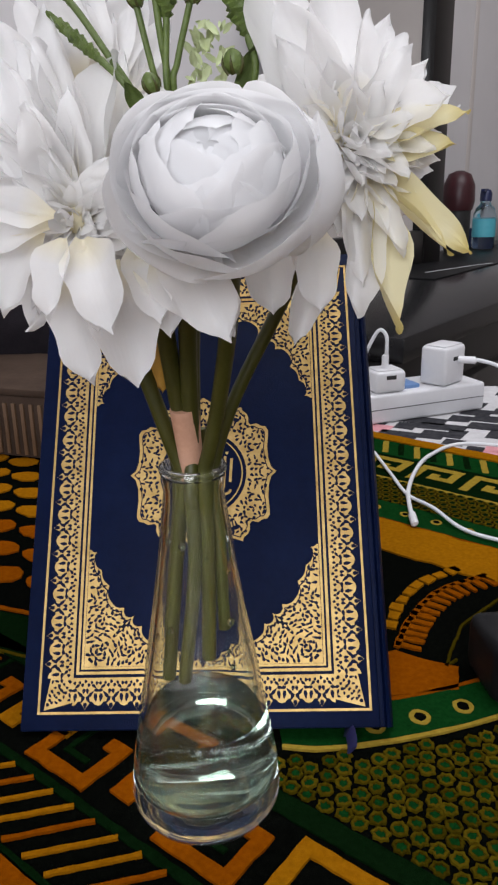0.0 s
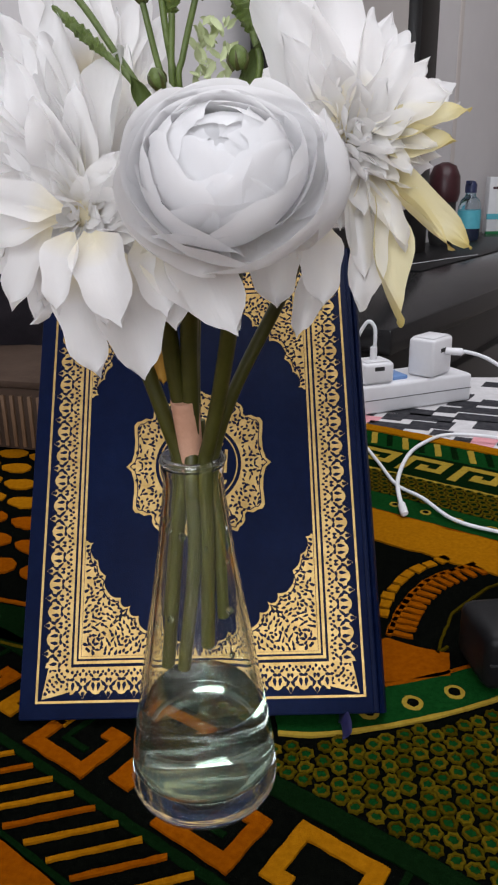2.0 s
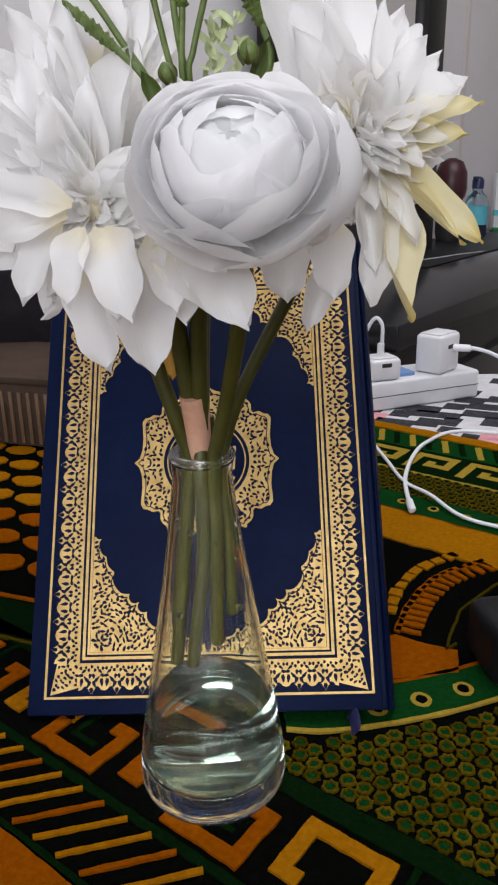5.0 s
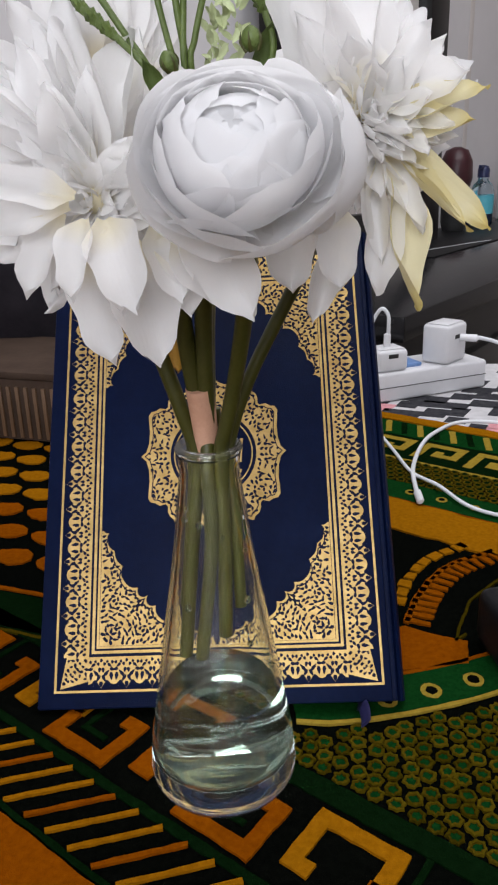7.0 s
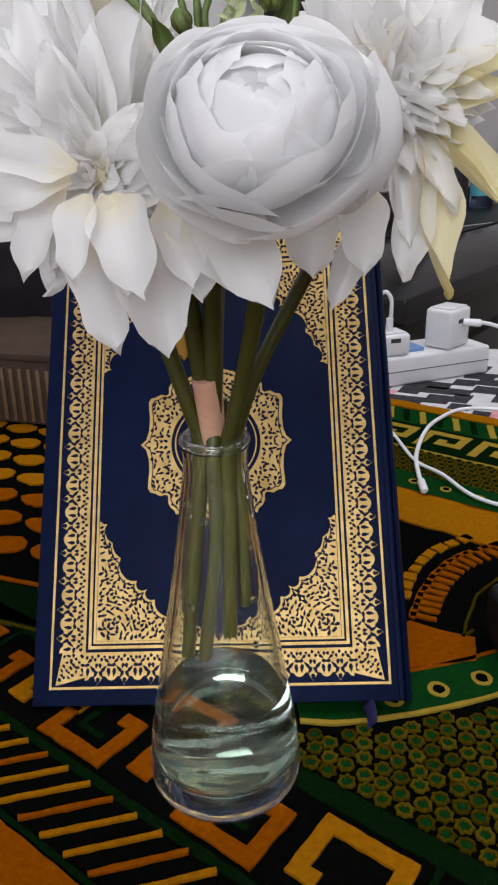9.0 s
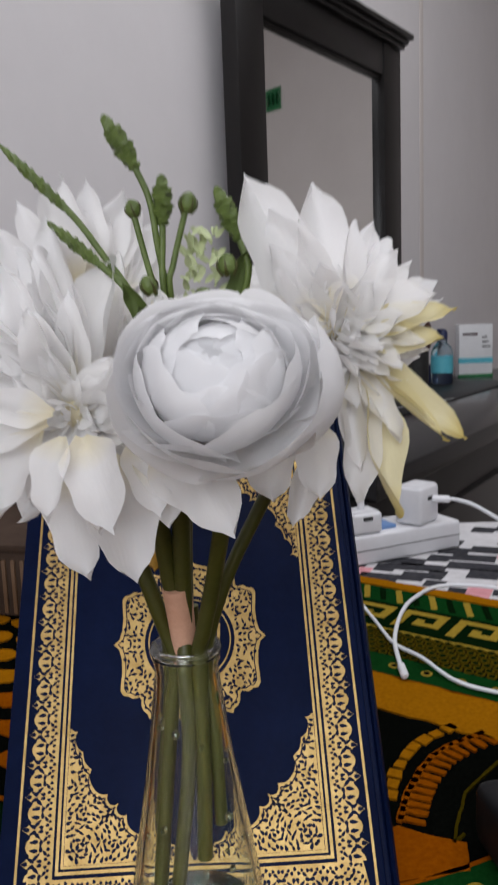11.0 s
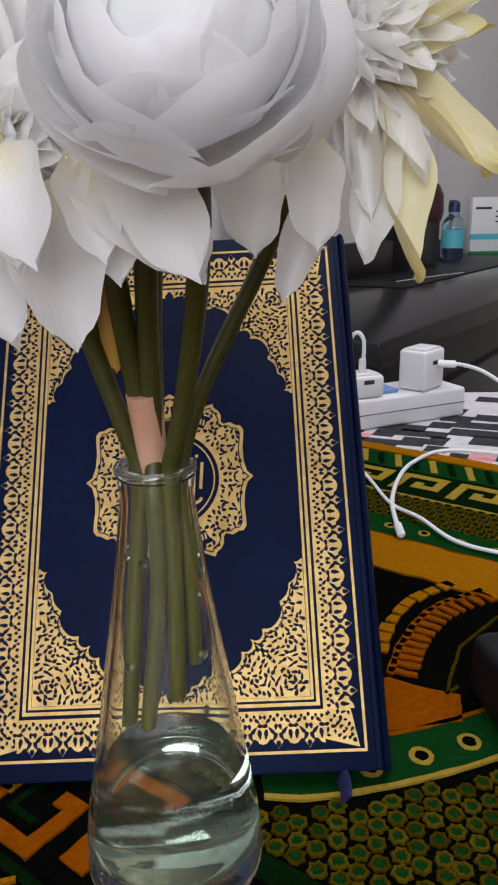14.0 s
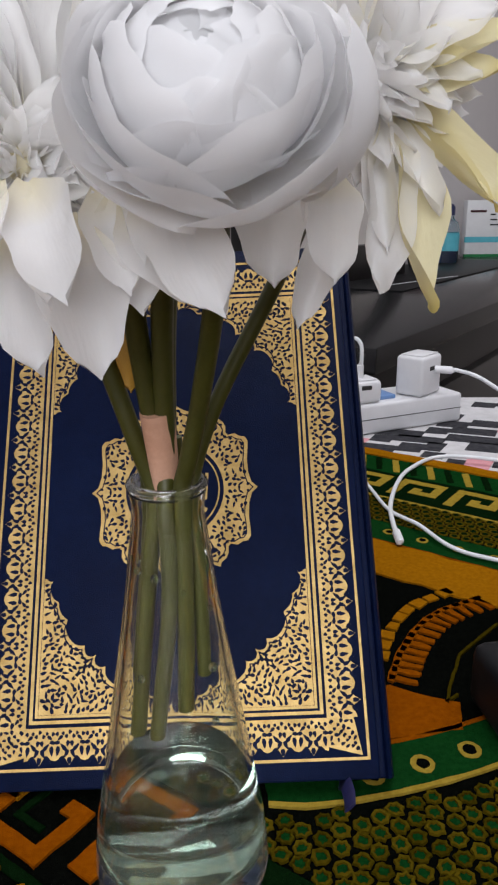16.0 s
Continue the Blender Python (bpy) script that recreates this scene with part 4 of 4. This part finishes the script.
for i, (f, t, ws, turn) in enumerate((
        ((.0504, -.0640, .2085), (.0630, -.0700, .2119), 1.15, (.1, -1, .4)), ((.0498, -.0640, .2090), (.0574, -.0700, .2183), .85, (.2, -1, .2)), ((.0515, -.0660, .1901), (.0509, -.0700, .1713), .70, (.3, -1, .1)),
        ((.0501, -.0660, .1890), (.0488, -.0700, .1770), .60, (-.3, -1, .1)), ((.0524, -.0660, .1918), (.0571, -.0700, .1828), .70, (.2, -1, .5)), ((.0484, -.0660, .2094), (.0491, -.0700, .2245), .40, (.5, -1, 0)),
        ((.0409, -.0660, .2095), (.0277, -.0700, .2326), .95, (-.2, -1, .1)), ((.0452, -.0660, .2095), (.0404, -.0700, .2308), 1.05, (.1, -1, 0)), ((.0427, -.0680, .2084), (.0344, -.0720, .2272), .9, (-.1, -1, .2)), ((.0439, -.0680, .2052), (.0323, -.0720, .2195), .75, (-.3, -1, .2)))):
    f = Vector(f).lerp(C2, .45)
    petal_to(d2, f, f.lerp(Vector(t), 1.10), WIDE, ws, turn, "", i)
stem(d2, [C2 + Vector((-.003, .003, -.004)), (.0330, -.0320, .170), (.0175, -.0265, .138), (.0108, -.0262, .1153), (.0122, -.0280, .097), (.0131, -.0280, .0659)], .0017)

# ranunculus in front
RC, RA = Vector((0.0224, -0.0870, 0.1986)), Vector((.02, -.84, .54)).normalized()
ran = flower("ranunculus", "round white cloth ranunculus with nested petals, standing in the vase", "flower")


def cup_petal(name, r, span, top, bottom, sy, seed, flare=0.0):
    """A petal that follows a ball of radius r round the +z axis: span degrees round it, from bottom to top degrees off the axis."""
    rnd = random.Random(seed)
    w1, w2 = rnd.uniform(-1, 1), rnd.uniform(0, 6)
    nu, nv = 21, 10
    verts, faces = [], []
    for j in range(nv + 1):
        v = j / nv
        for i in range(nu):
            u = i / (nu - 1) * 2 - 1
            az = radians(span / 2) * u * (0.55 + .45 * min(1, v * 1.6))
            edge = top + (1 - (1 - abs(u) ** 2.6) ** .5) * 34 + 3.2 * math.sin(3.2 * u + w2) + 1.3 * math.sin(9 * u + 2 * w2)
            pol = radians(bottom + (edge - bottom) * v)
            rr = r * (1 + (flare + .05) * v ** 4 + .025 * math.sin(4 * v + 2 * u + w2) + .02 * w1 * u)
            verts.append((rr * math.sin(pol) * math.cos(az), rr * math.sin(pol) * math.sin(az), rr * sy * math.cos(pol)))
    for j in range(nv):
        for i in range(nu - 1):
            k = j * nu + i
            faces.append((k, k + 1, k + nu + 1, k + nu))
    return mesh(name, verts, faces, "rose", True)


side = RA.cross(Vector((0, 0, 1))).normalized()
rup = side.cross(RA)
M_R = Matrix((side, rup, RA)).transposed().to_4x4() @ Matrix.Diagonal((1.03, .81, 1, 1))
M_R.translation = RC - RA * .004
rr = random.Random(11)
layers = [(.0188, 4, 116, 76, .06), (.0180, 4, 112, 65, .06), (.0170, 4, 110, 55, .06), (.0160, 4, 106, 46, .05), (.0150, 4, 104, 37, .05), (.0140, 3, 112, 29, .05), (.0130, 3, 112, 21, .04), (.0120, 3, 116, 13, .03), (.0110, 3, 120, 4, .02)]
for li, (r, n, span, top, flare) in enumerate(layers):
    for i in range(n):
        az = 360 * i / n + li * 47 + rr.uniform(-14, 14)
        me = cup_petal("petal", r * rr.uniform(.965, 1.035), span, top + rr.uniform(-5, 5), 170, .74, 100 + li * 10 + i, flare)
        put("petal", me, ran, M_R @ Matrix.Translation((.0013, .0004, .0014 + .0002 * li)) @ Matrix.Diagonal((.87, .87, .95, 1)) @ pose(0, 0, 0, rr.uniform(-5, 5), rr.uniform(-5, 5), az))
put("heart", lathe("heart", [(0, -.006), (.0070, -.005), (.0102, 0), (.0102, .0040), (.0080, .0072), (.0045, .0086), (0, .0090)], "rose", 24), ran, M_R @ Matrix.Translation((.0013, .0004, .0022)) @ Matrix.Diagonal((.87, .87, .95, 1)), "closed white heart")
# the open outer petals: one upright, the rest a low bowl
for az, r, span, top, tilt, drop_z in ((180, .0216, 92, 44, 8, -.001), (228, .0200, 120, 78, 2, -.0005), (280, .0202, 125, 88, 0, -.0005), (335, .0204, 120, 82, 0, -.0005), (20, .0198, 110, 62, -3, -.0005), (90, .0190, 130, 56, 0, 0), (200, .0194, 110, 66, 2, 0), (150, .0192, 110, 56, 2, 0), (50, .0190, 110, 56, 0, 0), (310, .0194, 110, 74, 0, 0)):
    me = cup_petal("petal", r, span, top, 172, .64, 300 + az, .05)
    put("petal", me, ran, M_R @ Matrix.Translation((0, 0, drop_z)) @ pose(0, 0, 0, 0, 0, az) @ pose(0, 0, 0, 0, tilt, 0))
stem(ran, [RC - RA * .014, (.0200, -.0540, .168), (.0150, -.0385, .142), (.0112, -.0335, .126), (.0092, -.0318, .1153), (.0090, -.0310, .081), (.0083, -.0310, .0571)], .0020)
# loose petals under the round head
for i, (f, t, ws) in enumerate((((.0120, -.078, .187), (.0233, -.0860, .1667), 1.15), ((.0300, -.066, .190), (.0290, -.0660, .1680), 1.2), ((.0400, -.066, .188), (.0400, -.0680, .1690), 1.1), ((.0430, -.062, .184), (.0352, -.0520, .1576), .55), ((.0060, -.068, .186), (.0085, -.0700, .1640), 1.1))):
    petal_to(ran, f, t, HANG, ws, (0, -1, .2), "", i)

grow(ran, K_RAN)

# green sprigs
sprig = flower("green_filler_sprig", "green plastic sprig with spikes and buds among the flowers", "artificial plant")
FOOT = Vector((.0125, -.0450, .1900))


def spike(pts, tip, base, r, n=9):
    """A stalk, and on its end a spike of small overlapping scales from base to tip."""
    stem(sprig, [FOOT] + [Vector(p) for p in pts], .00075, "bud", "stalk")
    base, tip = Vector(base), Vector(tip)
    d = (tip - base)
    verts, faces = [], []
    ax = d.normalized()
    s1 = ax.orthogonal().normalized()
    s2 = ax.cross(s1)
    for k in range(n * 2 + 1):
        t = k / (n * 2)
        w = r * 1.2 * (math.sin(math.pi * min(1, t * .86 + .1)) ** .7) * (1.0 if k % 2 else .80)
        for j in range(8):
            a = j * math.pi / 4 + k * .12
            q = w * (1.0 if (j + k // 2) % 2 else .68)
            verts.append(base + d * t + (s1 * math.cos(a) + s2 * math.sin(a)) * q)
    for k in range(n * 2):
        for j in range(8):
            q = (j + 1) % 8
            faces.append((k * 8 + j, k * 8 + q, (k + 1) * 8 + q, (k + 1) * 8 + j))
    faces.append(tuple(range(8))[::-1])
    faces.append(tuple(n * 16 + j for j in range(8)))
    put("spike", mesh("spike", verts, faces, "bud"), sprig)


Y = -.058
spike([(.0083, Y, .2206), (.0066, Y, .2333), (.0037, Y, .2409)], (-.0026, Y, .2518), (.0040, Y, .2405), .0023)
spike([(.0024, Y, .2126), (-.0040, Y, .2223), (-.0104, Y, .2314), (-.0180, Y, .239)], (-.0254, Y, .2469), (-.0104, Y, .2314), .0013, 14)
spike([(.0024, Y - .002, .2126), (-.0050, Y - .002, .2210)], (-.0155, Y - .002, .2300), (-.0040, Y - .002, .2200), .0014, 12)
spike([(.0088, Y, .2125), (.0090, Y, .2292)], (.0094, Y, .2392), (.0090, Y, .2285), .0023)
spike([(.0264, Y, .2146), (.0257, Y, .2251)], (.0209, Y, .2362), (.0257, Y, .2248), .0023)


def bud(pts, at, r, up):
    stem(sprig, [FOOT] + [Vector(p) for p in pts], .0007, "bud", "stalk")
    up = Vector(up).normalized()
    m = up.to_track_quat("Z", "Y").to_matrix().to_4x4()
    m.translation = Vector(at)
    b = put("bud", lathe("bud", [(0, -r * 1.1), (r * .6, -r * .95), (r, -r * .3), (r * .95, r * .35), (r * .70, r * .85), (r * .3, r * 1.15), (0, r * 1.25)], "bud", 12), sprig, m)
    for k in range(5):
        a = k * 1.2566
        put("sepal", tube("sepal", [(r * .5 * math.cos(a), r * .5 * math.sin(a), -r), (r * 1.08 * math.cos(a), r * 1.08 * math.sin(a), -r * .1), (r * .9 * math.cos(a), r * .9 * math.sin(a), r * .8)], lambda t: r * .28 * (1.05 - t), "green", 6, 3, .5), b)


bud([(.0101, Y, .2138), (.0110, Y, .2205), (.0140, Y, .2310)], (.0147, Y, .2330), .0020, (.2, 0, 1))
bud([(.0067, Y, .2152), (.0049, Y, .2220), (.0030, Y, .2305)], (.0028, Y, .2323), .0017, (-.3, 0, 1))
bud([(.0237, Y - .003, .2134)], (.0229, Y - .003, .2194), .0021, (-.1, -.2, 1))
bud([(.0080, Y - .004, .2120)], (.0062, Y - .006, .2155), .0018, (-.4, -.3, 1))
bud([(.0150, Y - .004, .2090)], (.0175, Y - .006, .2125), .0021, (.7, -.3, .8))
rs = random.Random(8)
LEAFM = petal_mesh("leaf", "bud", .34, .30, .12, .6, .1, 50)
PALEM = petal_mesh("pale_leaf", "pale", .30, .3, .15, .6, .08, 51)
for f, t in (((.0060, -.060, .206), (.0005, -.064, .2165)), ((.0100, -.061, .204), (.0120, -.067, .2125)), ((.0070, -.062, .203), (.0042, -.068, .2120)), ((.0230, -.056, .208), (.0275, -.058, .2230)), ((.0120, -.062, .203), (.0185, -.067, .2115))):
    petal_to(sprig, f, t, [LEAFM], 1.0, (0, -1, .2)).name = "leaf"
for k in range(60):
    f = Vector((.0165 + rs.uniform(-.004, .004), -.052 + rs.uniform(-.004, .004), .216 + rs.uniform(-.006, .012)))
    t = f + Vector((rs.uniform(-.003, .003), rs.uniform(-.003, .001), rs.uniform(.0005, .0035)))
    petal_to(sprig, f, t, [PALEM], 1.3, (0, -1, .3)).name = "pale_leaf"
for k in range(9):
    f = Vector((.0090 + rs.uniform(-.003, .004), -.064, .2095 + rs.uniform(-.002, .003)))
    t = f + Vector((rs.uniform(-.005, .005), -.002, rs.uniform(.001, .005)))
    petal_to(sprig, f, t, WIDE, .9, (0, -1, .3), "small white floret petal", k)
stem(sprig, [FOOT, (.0080, -.0350, .160), (.0060, -.0280, .130), (.0055, -.0325, .1153), (.0055, -.0330, .0891), (.0006, -.0320, .0490)], .0018)

for pts, r in (([(.0020, -.0500, .178), (.0020, -.0400, .158), (.0030, -.0340, .140), (.0042, -.0315, .128)], .0021), ([(.0100, -.0500, .178), (.0075, -.0400, .158), (.0064, -.0345, .140), (.0060, -.0315, .128)], .0021),
               ([(.0070, -.0230, .1290), (.0075, -.0232, .1153), (.0088, -.0240, .0923), (.0084, -.0240, .0684)], .0016)):
    stem(sprig, pts, r)

grow(sprig, K_SPRIG)

# tape round the stems, and a dry leaf behind them
tape = put("floral_tape", tube("floral_tape", [(.0046, -.0335, .1385), (.0050, -.0310, .1280), (.0054, -.0280, .1170)], lambda t: .0043 - .0008 * t, "tape", 16, 6, .85), label="peach floral tape wound round the stems")
tagged(tape, category="tape")
dry = put("dry_leaf", petal_mesh("dry_leaf", "dry", .42, .30, .10, .5, .10, 60), label="dry golden leaf behind the stems")
tagged(dry, category="leaf")
d = Vector((.0000, .004, -.022)).normalized()
zz = (Vector((0, -1, 0)) - d * Vector((0, -1, 0)).dot(d)).normalized()
mdry = Matrix((d.cross(zz), d, zz)).transposed().to_4x4() @ Matrix.Diagonal((.026, .026, .026, 1))
mdry.translation = Vector((-.0020, -.036, .168))
dry.matrix_basis = mdry

# ---- power strip, chargers and cables ----
SA = math.degrees(math.atan2(.0472, .0949))
M_S = Matrix.Translation((.2054, .4650, TC + .0019)) @ pose(0, 0, 0, 0, 0, SA)
strip = thing("power_strip", M_S, "white plastic power strip on the printed cloth", "power strip")
put("housing", box_mesh("housing", -.250, 0, 0, .050, 0, .0265, "plastic", .003, 3), strip)
for x in (-.230, -.175, -.120):
    so = put("socket", lathe("socket", [(0, .0), (.017, .0), (.0175, .0006), (.0165, .0008), (0, .0008)], "plastic", 24), strip, Matrix.Translation((x, .026, .0265)))
    for dx in (-.0095, .0095):
        put("socket_hole", lathe("socket_hole", [(0, .0008), (.0024, .0008), (.0024, .0011), (0, .0011)], "slot", 12), so, Matrix.Translation((dx, 0, 0)))
put("switch", box_mesh("switch", -.088, -.066, .010, .040, .0262, .0300, "blue_plastic", .001), strip, label="blue rocker switch")
put("seam", box_mesh("seam", -.249, -.001, -.0003, .0004, .0128, .0134, "slot"), strip)


def charger(name, m, w, d, h, label):
    c = thing(name, m, label, "charger", "phone chargers on the strip")
    put("body", box_mesh("body", -w / 2, w / 2, -d / 2, d / 2, 0, h, "plastic", .0035, 3), c)
    put("cap_plate", box_mesh("cap_plate", -w / 2 + .003, w / 2 - .003, -d / 2 + .003, d / 2 - .003, h + .0002, h + .0008, "plastic", .0002), c)
    put("port", box_mesh("port", -.005, .005, -d / 2 - .0003, -d / 2 + .001, h * .62, h * .62 + .004, "slot", .0006), c)
    return c


M_C = M_S @ Matrix.Translation((-.0375, .0170, .0268)) @ pose(0, 0, 0, 0, 0, 24)
charger("phone_charger", M_C, .035, .027, .0355, "white phone charger with a cable plugged into it")
charger("phone_charger", M_S @ Matrix.Translation((-.1010, .0150, .0268)) @ pose(0, 0, 0, 0, 0, -4), .030, .026, .0195, "low white charger with an upright plug")


def cable(pts, label, r=.0017, plugs=()):
    c = thing("charging_cable", Matrix.Identity(4), label, "cable", "white cables")
    put("cord", tube("cord", pts, r, "cable", 8, 10), c)
    for a, b, rad, ln in plugs:
        a, b = Vector(a), Vector(b)
        d = (b - a).normalized()
        put("plug", tube("plug", [a, a + d * ln * .3, a + d * ln * .8, a + d * ln], lambda t: rad * (1.0 if t < .85 else .6), "plastic", 10, 4, .8), c)
    return c


pw = M_C @ Vector((.004, -.0130, .0225))
tw = M_C @ Vector((.016, -.030, .0215))
cable([pw, pw.lerp(tw, .6), tw, tw + Vector((.016, -.010, -.004)), tw + Vector((.040, -.024, -.018)), tw + Vector((.060, -.040, -.0270)), tw + Vector((.09, -.040, -.0275))], "white cable running from the charger over the cloth", .0018, [(pw, tw, .0036, .017)])
t2 = M_S @ Vector((-.1010, .0150, .0463))
cable([t2, t2 + Vector((.001, 0, .018)), t2 + Vector((.000, .002, .030)), t2 + Vector((-.007, .004, .033)), t2 + Vector((-.018, .008, .010)), t2 + Vector((-.030, .012, -.020)), t2 + Vector((-.045, .02, -.048))], "white cable rising from the upright plug and looping over", .0017, [(t2, t2 + Vector((.0005, 0, 1)), .0036, .013)])
H = .0016
tip = Vector((.1041, .1913, H + .001))
cable([tip, (.1047, .2170, H), (.1079, .2486, H), (.1195, .2904, H), (.1346, .3203, H), (.1605, .3452, H), (.2015, .3371, H), (.26, .300, H)], "white charging cable curled on the rug", .0015, [(tip + Vector((0, .012, 0)), tip, .0026, .014)])
cable([(.0900, .3300, H), (.0986, .2793, H), (.1057, .2391, H), (.1183, .2128, H + .0018), (.1319, .1856, H), (.1528, .1694, H), (.20, .150, H)], "thin white cable lying across the rug", .0012)

# black adapter on the rug
ad = thing("power_adapter", pose(.1120, .0215, 0, 0, 0, 10), "black plastic power adapter lying on the rug", "adapter")
put("body", box_mesh("body", 0, .060, 0, .032, 0, .0260, "blackplastic", .005, 3), ad)
put("seam", box_mesh("seam", .0015, .0585, -.0003, .001, .0130, .0136, "slot"), ad)

# brown storage box at the far corner of the rug
M_X = pose(-.1500, .3020, 0, 0, 0, -14)
bx = thing("storage_box", M_X, "brown box with ribbed sides on the rug", "box")
put("body", box_mesh("body", -.16, .060, 0, .12, 0, .050, "box", .002), bx)
put("lid", box_mesh("lid", -.162, .062, -.002, .122, .0502, .0560, "box", .0015), bx, label="plain brown lid")
for k in range(20):
    put("rib", box_mesh("rib", -.156 + k * .0078, -.1530 + k * .0078, -.0022, .0005, .003, .044, "wood", .0004), bx)
for k in range(3):
    put("cross_rib", box_mesh("cross_rib", .004, .058, -.0020, .0005, .012 + k * .012, .0145 + k * .012, "wood", .0003), bx)
put("stud", lathe("stud", [(0, 0), (.0024, 0), (.0022, .0012), (0, .0018)], "plastic", 12), bx, Matrix.Translation((.022, -.001, .030)) @ pose(0, 0, 0, 90), "pale round stud")

# dark bundle behind the box
bm = bmesh.new()
bmesh.ops.create_icosphere(bm, subdivisions=4, radius=1)
for v in bm.verts:
    n = noise.noise(v.co * 2.2) * .16 + noise.noise(v.co * 6.0) * .05
    c = v.co * (1 + n)
    v.co = Vector((c.x * .125, c.y * .05, max(-.058, c.z * .085)))
bun = put("dark_cloth_bag", from_bm("dark_cloth_bag", bm, "bag", True), m=pose(-.285, .475, .058 + TC + .0022, 0, 0, 8), label="dark crumpled cloth bundle on the table")
tagged(bun, category="cloth")

# ---- on the dresser ----


def on_dresser(x, y, z=DT):
    return M_D @ Matrix.Translation((x, y, z + .0005))


mat_ = thing("tray_mat", M_D @ Matrix.Translation((0, 0, DT)), "black mat with a pale edge on the dresser", "mat")
put("cloth", box_mesh("cloth", .33, 1.20, -.140, .085, .0004, .0030, "blackplastic", .001), mat_)
put("pale_edge", tube("pale_edge", [(.42, -.085, .0034), (.50, -.100, .0034), (.58, -.115, .0034), (.66, -.135, .0034)], .0007, "cable", 6, 6), mat_)


def carton(x, y, turn, w, h, label):
    c = thing("medicine_carton", on_dresser(x, y) @ pose(0, 0, 0, 0, 0, turn), label, "carton", "white cartons")
    put("carton_body", box_mesh("carton_body", -w, w, -.02, .02, 0, h, "paper", .002), c)
    put("cyan_stripe", box_mesh("cyan_stripe", -w - .0005, w + .0005, -.0206, -.01, h * .26, h * .36, "cyan"), c, label="cyan stripe")
    put("red_line", box_mesh("red_line", -w * .8, w * .1, -.0206, -.01, h * .79, h * .83, "maroon"), c)
    put("green_foot", box_mesh("green_foot", -w - .0005, w + .0005, -.0206, -.01, 0, h * .05, "sign"), c)
    for k in range(3):
        put("print_bars", box_mesh("print_bars", w * .35, w * (.85 - .1 * k), -.0206, -.01, h * (.56 + .09 * k), h * (.585 + .09 * k), "slot"), c)


carton(1.385, .030, -55, .052, .160, "white carton with cyan stripe and red line")
carton(1.470, -.080, -60, .045, .150, "white carton beside a taller one on the dresser")
nb = thing("blue_carton", on_dresser(1.130, .050), "low dark blue carton beside the bottle", "carton")
put("carton_body", box_mesh("carton_body", -.05, .05, -.015, .03, 0, .050, "cap", .002), nb)
put("carton_flap", box_mesh("carton_flap", -.048, .048, -.014, .028, .0502, .0512, "cap"), nb)
bo = thing("lotion_bottle", on_dresser(1.050, .020, DT + .003), "clear pump bottle with blue label and navy cap", "bottle")
put("flask", lathe("flask", [(0, 0), (.026, 0), (.029, .004), (.029, .085), (.024, .100), (.014, .110), (.012, .118), (0, .118)], "bottle", 24), bo)
put("label_band", lathe("label_band", [(.0295, .030), (.0298, .030), (.0298, .075), (.0295, .075)], "cyan", 24), bo)
put("cap", lathe("cap", [(0, .118), (.015, .118), (.015, .138), (.010, .146), (0, .146)], "cap", 20), bo)
put("nozzle", box_mesh("nozzle", -.028, .004, -.005, .005, .140, .148, "cap", .001), bo)
mr = thing("maroon_pot", on_dresser(.880, .030, DT + .003), "round dark maroon pot with a domed lid", "pot")
put("pot_body", lathe("pot_body", [(0, 0), (.026, 0), (.031, .02), (.031, .10), (0, .10)], "slot", 24), mr)
put("domed_lid", lathe("domed_lid", [(0, .1002), (.034, .1002), (.039, .120), (.037, .158), (.026, .182), (.008, .190), (0, .190)], "maroon", 24), mr, label="domed maroon lid")
for i, (x, h) in enumerate(((.560, .105), (.650, .145))):
    pb = thing("perfume_bottle", on_dresser(x, .030, DT + .0030), "dark perfume bottle with gold trim", "bottle", "perfume bottles")
    put("flask", box_mesh("flask", -.020, .020, -.012, .012, 0, h * .70, "dark", .004, 3), pb)
    put("gold_collar", lathe("gold_collar", [(0, h * .70), (.010, h * .70), (.010, h * .78), (0, h * .78)], "gold", 16), pb, label="gold collar")
    put("stopper", lathe("stopper", [(0, h * .782), (.008, h * .782), (.012, h * .88), (.008, h), (0, h)], "gold", 16), pb)
    put("gold_label", box_mesh("gold_label", -.013, .013, -.0126, -.010, h * .2, h * .5, "gold"), pb)

# ---- green notice on the wall opposite the mirror ----
e_dir = Vector((0.92346, 0.26814, 0.27446))
e_at = Vector((0.0532, 1.1540, 0.6123))
tt = ((wc - e_at).dot(N) - .004) / e_dir.dot(N)
tl = ((wb - e_at).dot(U) - .004) / e_dir.dot(U)
hit_u = tl < tt
pt = e_at + e_dir * min(tt, tl)
face_n = -U if hit_u else -N
ax = Vector((0, 0, 1)).cross(face_n).normalized()
M_G = Matrix((ax, face_n * -1, Vector((0, 0, 1)))).transposed().to_4x4()
M_G.translation = pt
sg = thing("wall_notice", M_G, "small green notice with pale marks on the wall", "notice")
put("board", box_mesh("board", -.055, .055, -.002, .003, -.055, .055, "sign"), sg)
for k in range(3):
    put("mark", box_mesh("mark", -.040 + k * .030, -.024 + k * .030, -.0045, -.0015, -.03, .03, "dgreen"), sg)
# a flat trim strip on the wall beside the mirror
tr = put("trim", box_mesh("trim", 0, .030, -.0015, 0, FLOOR, Z1, "wall_warm", .001), m=M_D @ Matrix.Translation((1.15, .1178, 0)))
tagged(tr, "narrow painted wall trim", "trim", kind="structure")
